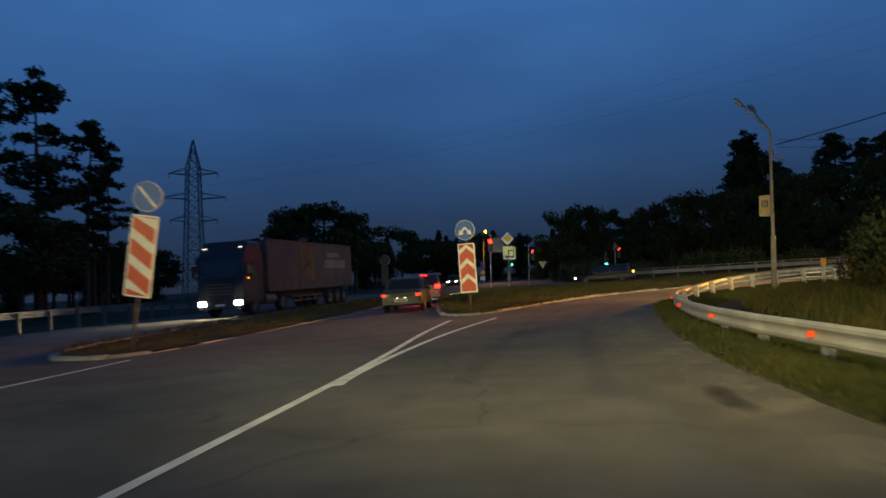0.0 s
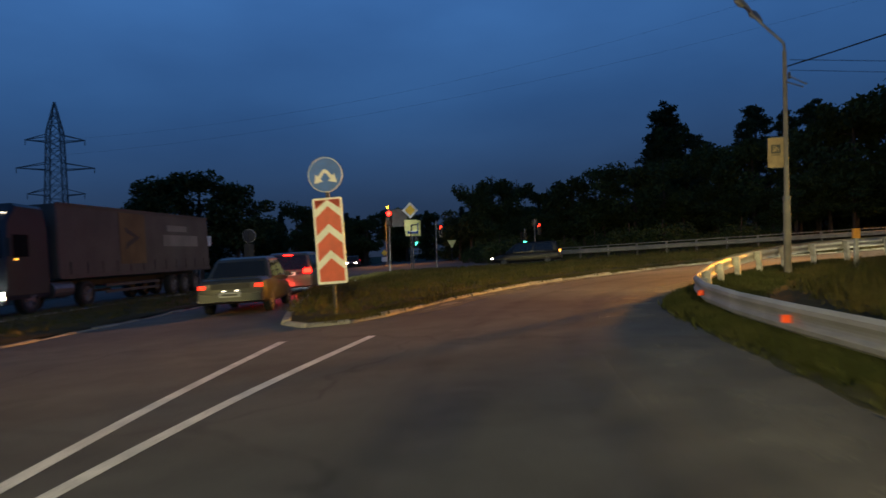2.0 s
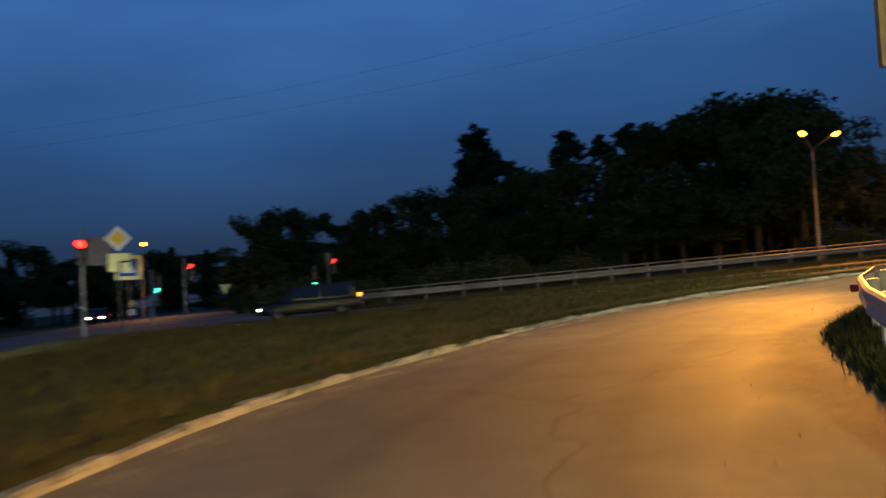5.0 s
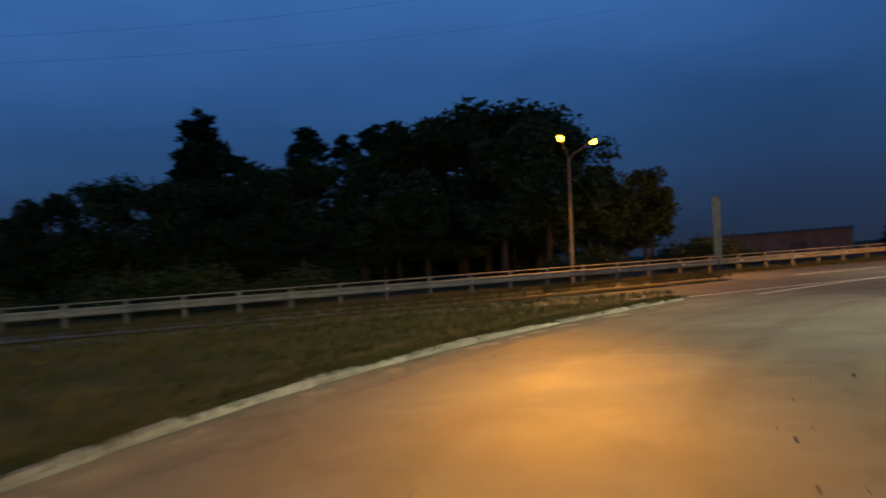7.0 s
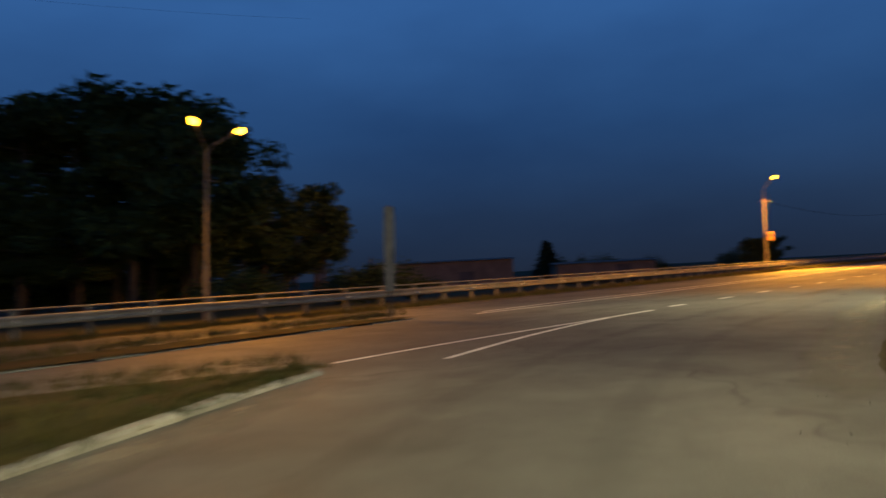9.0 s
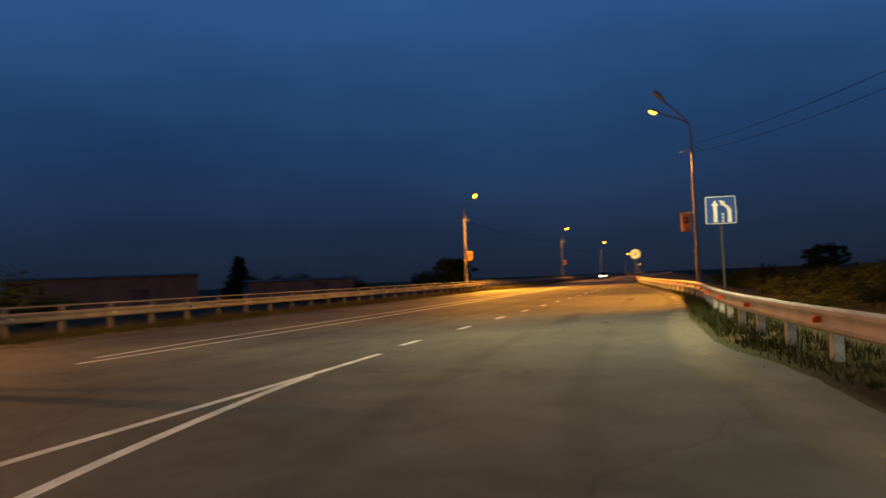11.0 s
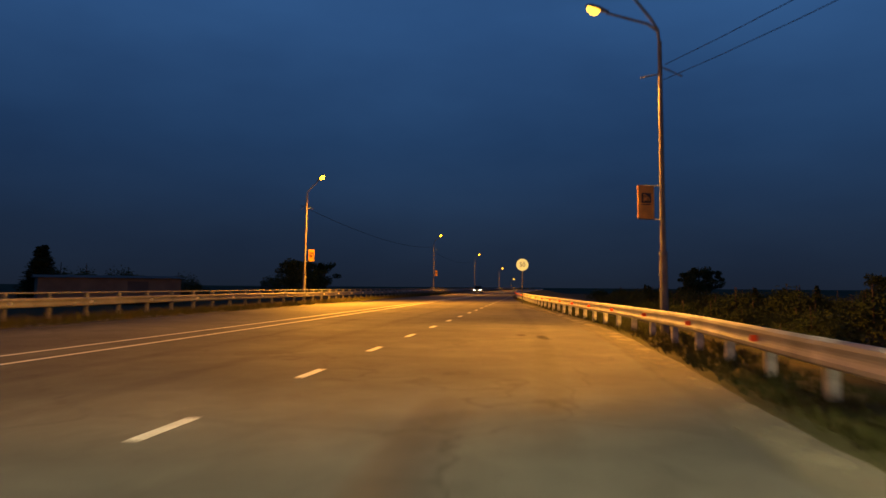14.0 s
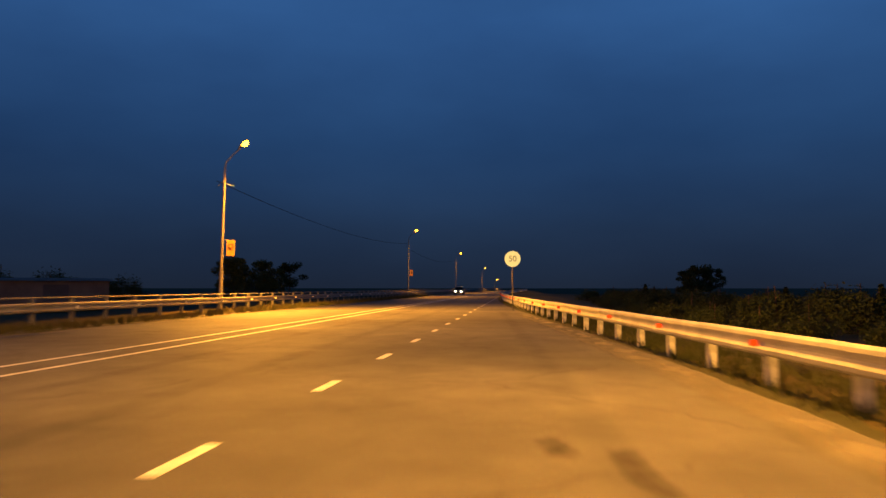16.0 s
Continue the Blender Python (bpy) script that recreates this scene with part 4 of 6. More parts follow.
def priority_sign(m):
    t = sign_on_post(m, "yellow diamond priority sign above a pale square plate", 4.2)
    part("diamond", Mesh().plate([(0, 3.28), (0.5, 3.78), (0, 4.28), (-0.5, 3.78)], -0.01, 0.01), WHITE_R, t, "white diamond")
    part("diamond_field", Mesh().plate([(0, 3.45), (0.33, 3.78), (0, 4.11), (-0.33, 3.78)], -0.016, -0.011), YELLOW_R, t, "yellow field")
    p = part("plate", Mesh().plate(rounded(0.8, 0.7, 0.04, 3, 0.03, 2.85), -0.01, 0.01), LEMON_R, t, "pale square plate")
    part("plate_line", Mesh().plate([(0.02, 2.5), (0.09, 2.5), (0.09, 2.82), (0.42, 2.85), (0.42, 2.92), (0.06, 2.9), (0.02, 2.86)], -0.016, -0.011), BLACK_R, p, "bent black line")
    return t


priority_sign(stand(-5.8, 29.5, 0.15, 12))


def crossing_sign(m):
    t = sign_on_post(m, "square blue crossing sign on a fluorescent yellow shield", 3.1)
    b = part("shield", Mesh().plate(rounded(1.0, 1.0, 0.05, 3, 0, 2.72), -0.012, 0.012), LEMON_R, t, "fluorescent yellow shield")
    part("field", Mesh().plate(rounded(0.7, 0.7, 0.03, 3, 0, 2.72), -0.018, -0.0125), BLUE_R, b, "blue field")
    part("triangle", Mesh().plate([(-0.26, 2.5), (0.26, 2.5), (0, 2.98)], -0.024, -0.0185), WHITE_R, b, "white triangle")
    return t


crossing_sign(stand(-6.15, 31.3, 0.15, 12))


def give_way(m, z, s, label):
    t = sign_on_post(m, label, z)
    part("triangle", Mesh().plate([(-s, z + 0.8 * s), (0, z - 0.95 * s), (s, z + 0.8 * s)], -0.01, 0.01), LEMON_R, t, "pale triangle")
    part("rim", Mesh().plate([(-s * 0.86, z + 0.71 * s), (-0.66 * s, z + 0.6 * s), (0.66 * s, z + 0.6 * s), (s * 0.86, z + 0.71 * s)], -0.016, -0.011), LEMON_R, t)
    return t


give_way(stand(-10.5, 62.4, 0.0, 12), 2.05, 0.5, "pale give-way triangle on a thin post across the junction")


def traffic_light(m, label, height, lamps, plate=None, arrow=False, arm=0.0):
    """A signal head with three hoods on a steel post. lamps: materials of top, middle and bottom lens."""
    t = thing("traffic_light", label, "traffic light", m)
    part("post", Mesh().rod((0, 0.12, -0.3), (0, 0.12, height + 0.55), 0.06, 0.055, 12), STEEL, t)
    case = part("housing", Mesh().box((arm, 0, height - 0.3), (0.34, 0.2, 1.0), None, (1, 1), 0.04), DARK, t)
    for k, mt in enumerate(lamps):
        z = height - 0.32 * k
        name = "lens"
        me = Mesh().rod((arm, -0.1, z), (arm, -0.14, z), 0.14, 0.125, 20)
        if mt and arrow:
            me = Mesh().plate([(arm - 0.12, z - 0.1), (arm - 0.05, z - 0.12), (arm + 0.06, z + 0.02), (arm + 0.12, z - 0.02), (arm + 0.1, z + 0.14), (arm - 0.06, z + 0.1), (arm, z + 0.05)], -0.13, -0.11)
        part(name, me, mt or DARK, case, "lit lens" if mt else "dark lens")
        hood = Mesh()
        for i in range(9):
            a0, a1 = math.pi * (-0.1 + 1.2 * i / 9), math.pi * (-0.1 + 1.2 * (i + 1) / 9)
            v = []
            for a, y in ((a0, -0.1), (a1, -0.1), (a1, -0.24), (a0, -0.24)):
                v.append((arm + 0.148 * math.cos(a), y, z + 0.148 * math.sin(a)))
            v += [(arm + (x - arm) * 1.06, y, z + (q - z) * 1.06) for x, y, q in v]
            hood.add(v, [(0, 1, 2, 3), (7, 6, 5, 4), (3, 2, 6, 7), (0, 4, 5, 1)])
        part("hood", hood, DARK, case)
    if plate:
        part("plate", Mesh().plate(rounded(*plate[:2], 0.04, 3, *plate[2:4]), 0.14, 0.16), plate[4], t, plate[5])
    return t


traffic_light(stand(-7.15, 29.4, 0.1, 12), "traffic light that shows red, with a sign board beside it", 3.72, (RED_LAMP, None, None), plate=(0.95, 1.1, 0.62, 3.45, SIGN_BACK, "grey back of a square sign"))
traffic_light(stand(-6.9, 40.6, 0.0, 12), "slim traffic light with a red arrow on its side", 3.15, (RED_ARROW, None, None), arrow=True, arm=0.35)
traffic_light(stand(-9.3, 42.4, 0.0, 12), "traffic light with a green arrow on a dark post", 2.7, (None, None, GREEN_LAMP), arrow=True, arm=0.3)
traffic_light(stand(0.1, 46.8, -0.1, 8), "traffic light with a red arrow and a dim plate", 3.05, (RED_ARROW, None, None), arrow=True, arm=0.35, plate=(0.42, 0.6, 0.02, 3.25, SIGN_BACK, "dim plate"))
traffic_light(stand(-0.75, 46.8, -0.1, 8), "low traffic light that shows green", 2.3, (None, None, GREEN_LAMP))
traffic_light(stand(-22.0, 31.5, 0.0, 24), "traffic light that shows red beside a crossing sign", 3.15, (RED_LAMP, None, None), plate=(0.7, 0.7, 0.68, 3.1, WHITE_R, "square crossing sign"))
traffic_light(stand(-30.0, 38.3, 0.0, 30), "distant traffic light with a green arrow", 3.2, (None, None, GREEN_LAMP), arrow=True)
traffic_light(stand(-27.2, 40.2, 0.0, 30), "distant low traffic light that shows green", 2.4, (None, None, GREEN_LAMP), arrow=True)


def small_sign(m):
    t = sign_on_post(m, "small distant yellow diamond sign over a white plate", 2.1)
    part("diamond", Mesh().plate([(0, 1.2), (0.35, 1.55), (0, 1.9), (-0.35, 1.55)], -0.01, 0.01), YELLOW_R, t)
    part("plate", Mesh().plate(rounded(0.6, 0.5, 0.04, 3, 0, 0.85), -0.01, 0.01), WHITE_R, t)
    return t


small_sign(stand(-17.8, 61.1, 0.0, 14))


def lane_sign(m):
    t = sign_on_post(m, "blue square sign with two merging white arrows", 2.5)
    b = part("board", Mesh().plate(rounded(0.8, 0.76, 0.05, 4, 0, 2.86), -0.012, 0.012), WHITE_R, t, "white rim")
    part("field", Mesh().plate(rounded(0.765, 0.725, 0.045, 4, 0, 2.86), -0.018, -0.0125), BLUE_R, b, "blue field")
    a = [(-0.2, 2.52), (-0.1, 2.52), (-0.1, 2.98), (-0.05, 2.98), (-0.15, 3.14), (-0.25, 2.98), (-0.2, 2.98)]
    part("arrow", Mesh().plate(a, -0.023, -0.0185), WHITE_R, b, "straight white arrow")
    a = [(0.17, 2.52), (0.27, 2.52), (0.27, 2.85), (0.22, 2.95), (0.1, 3.04), (0.12, 3.09), (-0.04, 3.14), (0.02, 2.97), (0.05, 3.0), (0.15, 2.9), (0.17, 2.82)]
    part("arrow", Mesh().plate(a, -0.023, -0.0185), WHITE_R, b, "bent white arrow")
    for k in range(3):
        part("lane_bar", Mesh().plate([(0.02, 2.53 + 0.09 * k), (0.07, 2.53 + 0.09 * k), (0.07, 2.585 + 0.09 * k), (0.02, 2.585 + 0.09 * k)], -0.023, -0.0185), WHITE_R, b)
    return t


lane_sign(stand(43.55, 20.47, 0.0, -82))


def speed_sign(m):
    t = sign_on_post(m, "round pale yellow speed sign with a dark 50", 2.6)
    d = part("disc", Mesh().plate(circle(0.45, 36, 0, 3.0), -0.012, 0.012), SIGN_GLOW, t, "pale yellow face with an added glow")
    cu = bpy.data.curves.new("digits", "FONT")
    cu.body, cu.size, cu.align_x, cu.align_y, cu.extrude = "50", 0.46, "CENTER", "CENTER", 0.002
    cu.materials.append(mat("digit_grey", (0.22, 0.2, 0.12), 0.6, 0, 0.1, 5, 60, 0))
    ob = new("digits", cu)
    ob.parent = d
    ob.matrix_basis = pose(0, -0.016, 3.0, 90, 0, 0)
    return t


speed_sign(stand(91.0, 24.95, -0.1, -84))


def marker_post(m):
    t = thing("marker_post", "short white marker post with an orange top behind the barrier", "marker post", m)
    part("post", Mesh().box((0, 0, 0.4), (0.12, 0.1, 1.0), None, (0.9, 0.9), 0.02), POST_W, t)
    part("cap", Mesh().box((0, 0, 0.98), (0.2, 0.12, 0.28), None, (0.95, 0.95), 0.02), ORANGE_P, t, "orange head")
    return t


marker_post(stand(12.9, 9.4, 0.0, 10))


def pillar_box(m):
    t = thing("cabinet", "slim grey control cabinet by the junction", "control cabinet", m)
    part("body", Mesh().box((0, 0, 0.6), (0.55, 0.4, 1.2), None, (1, 1), 0.03), SIGN_BACK, t)
    part("roof", Mesh().box((0, 0, 1.23), (0.62, 0.46, 0.06), None, (0.9, 0.9), 0.03), SIGN_BACK, t)
    return t


pillar_box(stand(1.3, 44.9, 0.0, 10))


def pylon(m):
    """A lattice mast with three pairs of arms."""
    t = thing("power_pylon", "tall steel lattice power pylon with three crossarms", "power pylon", m)
    H, w0, w1 = 34.0, 4.0, 2.4

    def half(z):
        return (w0 + (w1 - w0) * min(1, z / 28.3)) / 2 if z < 28.3 else w1 / 2 * (1 - (z - 28.3) / (H - 28.3) * 0.94)
    levels = [0, 4, 7.5, 10.5, 13.3, 16, 18.5, 21, 23.2, 25.2, 26.8, 28.3, 30.2, 32, H]
    for sx, sy in ((1, 1), (-1, 1), (-1, -1), (1, -1)):
        part("leg", Mesh().tube([(sx * half(z), sy * half(z), z) for z in levels], 0.14, 5), STEEL, t)
    c = [(1, 1), (-1, 1), (-1, -1), (1, -1)]
    for a, b in zip(levels, levels[1:]):
        for i in range(4):
            p, q = c[i], c[(i + 1) % 4]
            part("brace", Mesh().rod((p[0] * half(a), p[1] * half(a), a), (q[0] * half(b), q[1] * half(b), b), 0.07, None, 4), STEEL, t)
            part("brace", Mesh().rod((q[0] * half(a), q[1] * half(a), a), (p[0] * half(b), p[1] * half(b), b), 0.07, None, 4), STEEL, t)
            part("crossbar", Mesh().rod((p[0] * half(b), p[1] * half(b), b), (q[0] * half(b), q[1] * half(b), b), 0.06, None, 4), STEEL, t)
    for z, ln in ((16.6, 5.0), (21.4, 6.8), (26.6, 5.2)):
        for s in (1, -1):
            me = Mesh()
            for y in (0.6, -0.6):
                me.rod((s * half(z), y * 2, z), (s * ln, 0, z + 0.35), 0.11, None, 4)
                me.rod((s * half(z), y * 2, z + 1.3), (s * ln, 0, z + 0.35), 0.09, None, 4)
            part("crossarm", me, STEEL, t)
            part("insulator", Mesh().rod((s * (ln - 0.1), 0, z + 0.3), (s * (ln - 0.1), 0, z - 0.6), 0.07, 0.07, 6), DARK, t)
    return t


pylon(stand(-94, 99.2, -0.2, 25))


# ---- vehicles: y ahead, x right, z up from the ground ----
def loft(sections):
    """sections: (y, [(x, z), ...]) rings of equal length."""
    n = len(sections[0][1])
    verts = [(x, y, z) for y, ring in sections for x, z in ring]
    faces = [(k * n + i, k * n + (i + 1) % n, (k + 1) * n + (i + 1) % n, (k + 1) * n + i) for k in range(len(sections) - 1) for i in range(n)]
    faces += [tuple(range(n)), tuple(range(len(verts) - 1, len(verts) - n - 1, -1))]
    return Mesh().add(verts, faces)


def wheel(parent, x, y, r, w, name="wheel"):
    s = 1 if x > 0 else -1
    me = Mesh()
    prof = [(-w / 2, r * 0.62), (-w / 2, r * 0.93), (-w / 2 * 0.75, r), (w / 2 * 0.75, r), (w / 2, r * 0.93), (w / 2, r * 0.62)]
    n = 22
    verts = [(x + a, y + q * math.cos(2 * math.pi * i / n), r + q * math.sin(2 * math.pi * i / n)) for i in range(n) for a, q in prof]
    k = len(prof)
    faces = [(i * k + j, i * k + (j + 1) % k, ((i + 1) % n) * k + (j + 1) % k, ((i + 1) % n) * k + j) for i in range(n) for j in range(k)]
    me.add(verts, faces)
    wh = part(name, me, RUBBER, parent, "black tyre", True)
    rim = Mesh().rod((x - w * 0.3, y, r), (x + s * w * 0.42, y, r), r * 0.62, r * 0.6, 18)
    for i in range(5):
        a = 2 * math.pi * i / 5
        rim.rod((x + s * w * 0.45, y, r), (x + s * w * 0.45, y + r * 0.55 * math.cos(a), r + r * 0.55 * math.sin(a)), r * 0.1, None, 6)
    part("rim", rim, RIM, wh, "metal rim")
    return wh


def ring(hw, z0, z1, cut=0.08):
    return [(-hw + cut, z0), (hw - cut, z0), (hw, z0 + cut), (hw + 0.012, (z0 + z1) / 2), (hw - 0.02, z1 - cut), (hw - cut - 0.03, z1), (-hw + cut + 0.03, z1), (-hw + 0.02, z1 - cut), (-hw - 0.012, (z0 + z1) / 2), (-hw, z0 + cut)]


def car(name, label, m, paint, L, W, H, kind, tails, brake, heads=None):
    t = thing(name, label, "car", m)
    hw, y0, y1 = W / 2, -L / 2, L / 2
    belt = 0.56 * H if kind == "saloon" else 0.55 * H
    deck = belt + (0.1 if kind == "saloon" else 0.0)
    body = loft([(y0, ring(hw * 0.9, 0.36, deck - 0.12)), (y0 + 0.06, ring(hw * 0.95, 0.3, deck - 0.03)), (y0 + 0.35, ring(hw * 0.985, 0.26, deck)), (y0 + 1.0, ring(hw, 0.24, deck + 0.01)),
                 (0, ring(hw, 0.22, belt + 0.02)), (y1 - 1.15, ring(hw, 0.24, belt)), (y1 - 0.5, ring(hw * 0.97, 0.26, belt - 0.1)), (y1 - 0.08, ring(hw * 0.9, 0.3, belt - 0.2)), (y1, ring(hw * 0.85, 0.36, belt - 0.28))])
    bd = part("body", body, paint, t, "", True)
    md = bd.modifiers.new("soft", "BEVEL")
    md.width, md.segments, md.limit_method = 0.03, 2, "ANGLE"
    if kind == "saloon":
        cab = [(y0 + 0.78, belt), (y0 + 1.38, H - 0.05), (y0 + 1.75, H), (0.45, H), (0.65, H - 0.03), (1.35, belt)]
    elif kind == "wagon":
        cab = [(y0 + 0.06, belt), (y0 + 0.28, H - 0.06), (y0 + 0.6, H), (0.35, H), (0.6, H - 0.05), (1.35, belt)]
    else:
        cab = [(y0 + 0.06, belt), (y0 + 0.25, H - 0.06), (y0 + 0.5, H), (0.4, H), (0.65, H - 0.05), (1.2, belt)]
    top_w = hw * 0.78
    secs = []
    for y, z in cab:
        k = (z - belt) / (H - belt)
        w1 = hw * 0.97 + (top_w - hw * 0.97) * k
        secs.append((y, [(-hw * 0.95, belt - 0.05), (hw * 0.95, belt - 0.05), (hw * 0.965, belt), (w1 + 0.004, max(z - 0.06, belt + 0.001)), (w1 - 0.06, max(z, belt + 0.002)), (-w1 + 0.06, max(z, belt + 0.002)), (-w1 - 0.004, max(z - 0.06, belt + 0.001)), (-hw * 0.965, belt)]))
    cabin = part("cabin", loft(secs), paint, t, "", True)
    md = cabin.modifiers.new("soft", "BEVEL")
    md.width, md.segments, md.limit_method = 0.02, 2, "ANGLE"
    # glass: rear, front, sides, each a pane just proud of the cabin

    def between(y, z):
        k = max(0.0, min(1.0, (z - belt) / (H - belt)))
        return hw * 0.97 + (top_w - hw * 0.97) * k
    ra, rb = cab[0], cab[1]
    za, zb = belt + 0.07, H - 0.12

    def on(a, b, z):
        return a[0] + (b[0] - a[0]) * (z - a[1]) / (b[1] - a[1])
    for nm, a, b, s in (("rear_window", ra, rb, -1), ("windscreen", cab[5], cab[4], 1)):
        ya, yb = on(a, b, za) + s * 0.03, on(a, b, zb) + s * 0.03
        wa, wb = between(0, za) - 0.12, between(0, zb) - 0.1
        part(nm, Mesh().add([(-wa, ya, za), (wa, ya, za), (wb, yb, zb), (-wb, yb, zb), (-wa, ya - s * 0.02, za), (wa, ya - s * 0.02, za), (wb, yb - s * 0.02, zb), (-wb, yb - s * 0.02, zb)],
                            [(0, 1, 2, 3), (7, 6, 5, 4), (0, 4, 5, 1), (2, 6, 7, 3), (1, 5, 6, 2), (3, 7, 4, 0)]), GLASS_D, t, "dark glass")
    for s in (1, -1):
        for f0, f1 in ((0.06, 0.48), (0.52, 0.94)):
            lo0, lo1 = on(ra, rb, za) + 0.12, on(cab[5], cab[4], za) - 0.12
            hi0, hi1 = on(ra, rb, zb) + 0.12, on(cab[5], cab[4], zb) - 0.08
            pts = []
            for z, p0, p1 in ((za, lo0, lo1), (zb, hi0, hi1)):
                for fr in (f0, f1):
                    pts.append((s * (between(0, z) + 0.008), p0 + (p1 - p0) * fr, z))
            inner = [(x - s * 0.02, y, z) for x, y, z in pts]
            part("side_window", Mesh().add(pts + inner, [(0, 1, 3, 2), (4, 6, 7, 5), (0, 4, 5, 1), (2, 3, 7, 6), (0, 2, 6, 4), (1, 5, 7, 3)]), GLASS_D, t, "dark glass")
        part("mirror", Mesh().box((s * (hw + 0.09), 0.75, belt + 0.1), (0.2, 0.1, 0.13), None, (0.9, 0.8), 0.03), paint, t)
        zt = deck - 0.17
        if kind == "saloon":
            part("tail_lamp", Mesh().box((s * (hw * 0.82), y0 + 0.0, zt - 0.02), (0.18, 0.08, 0.09), None, (0.95, 1), 0.02), tails, t, "dim red lamp")
            part("plate_lamp", Mesh().box((s * 0.16, y0 - 0.02, zt - 0.13), (0.07, 0.04, 0.03)), HEAD_DIM, t, "small white lamp")
        else:
            part("tail_lamp", Mesh().box((s * (hw * 0.78), y0 + 0.03, belt + 0.02), (0.3, 0.1, 0.16), None, (0.85, 1), 0.03), tails, t, "red lamp")
        part("head_lamp", Mesh().box((s * hw * 0.66, y1 - 0.03, belt - 0.3), (0.36, 0.1, 0.14), None, (0.95, 1), 0.02), heads or LENS_OFF, t, "lamp")
    part("bumper", Mesh().box((0, y0 - 0.02, 0.43), (W * 0.96, 0.16, 0.2), None, (0.97, 0.9), 0.05), paint if kind != "saloon" else PAINT_SILVER, t)
    part("bumper", Mesh().box((0, y1 + 0.0, 0.42), (W * 0.92, 0.16, 0.2), None, (0.97, 0.9), 0.05), paint, t)
    if kind == "saloon":
        part("boot_panel", Mesh().box((0, y0 - 0.002, deck - 0.19), (W * 0.58, 0.05, 0.13), None, (0.98, 1), 0.01), DARK, t, "dark panel between the lamps")
        part("boot_lip", Mesh().box((0, y0 + 0.12, deck + 0.012), (W * 0.8, 0.1, 0.035), None, (0.97, 0.7), 0.01), paint, t)
    zp = 0.5 if kind == "saloon" else 0.78
    part("number_plate", Mesh().plate(rounded(0.52, 0.115, 0.01, 2, 0, zp), y0 - 0.112 if kind == "saloon" else y0 - 0.03, y0 + 0.06), PLATE_DIM if kind == "saloon" else PLATE_GLOW, t, "pale plate")
    part("plate_bar", Mesh().plate([(-0.2, zp - 0.025), (0.2, zp - 0.025), (0.2, zp + 0.025), (-0.2, zp + 0.025)], y0 - (0.116 if kind == "saloon" else 0.035), y0 - (0.1125 if kind == "saloon" else 0.0305)), SIGN_BACK, t)
    if brake:
        part("brake_lamp", Mesh().box((0, y0 + (1.0 if kind == "saloon" else 0.2), H - 0.1), (0.3, 0.05, 0.035), None, (1, 1)), brake, t, "third brake lamp")
    for x in (hw - 0.1, -hw + 0.1):
        for y in (y0 + 0.85, y1 - 0.85):
            wheel(t, x, y, 0.3 if kind == "saloon" else 0.34, 0.19)
    return t


def grounded(x, y, heading):
    """heading: degrees from +y to the left."""
    return pose(x, y, 0.0, 0, 0, heading)


car("saloon_car", "silver boxy saloon car waiting with dim red tail lamps", grounded(-3.52, 5.15, 16), PAINT_SILVER, 4.2, 1.7, 1.42, "saloon", TAIL_DIM, None)
car("estate_car", "dark high estate car braking with bright red lamps", grounded(-5.74, 13.05, 16), PAINT_WINE, 4.3, 1.78, 1.56, "suv", TAIL, TAIL, HEAD)
car("estate_car", "dark estate car crossing the junction with its lamps on", grounded(0.8, 34.4, 92), PAINT_DARK, 4.5, 1.76, 1.5, "wagon", AMBER, None, HEAD)
car("distant_car", "distant oncoming car with glaring headlamps", grounded(188.0, 36.4, 90), PAINT_DARK, 4.4, 1.76, 1.5, "wagon", TAIL, None, HEAD_FAR)
car("distant_car", "distant car facing the junction with its headlamps on", grounded(-27.0, 76.0, 195), PAINT_DARK, 4.4, 1.76, 1.5, "wagon", TAIL, None, HEAD_FAR)


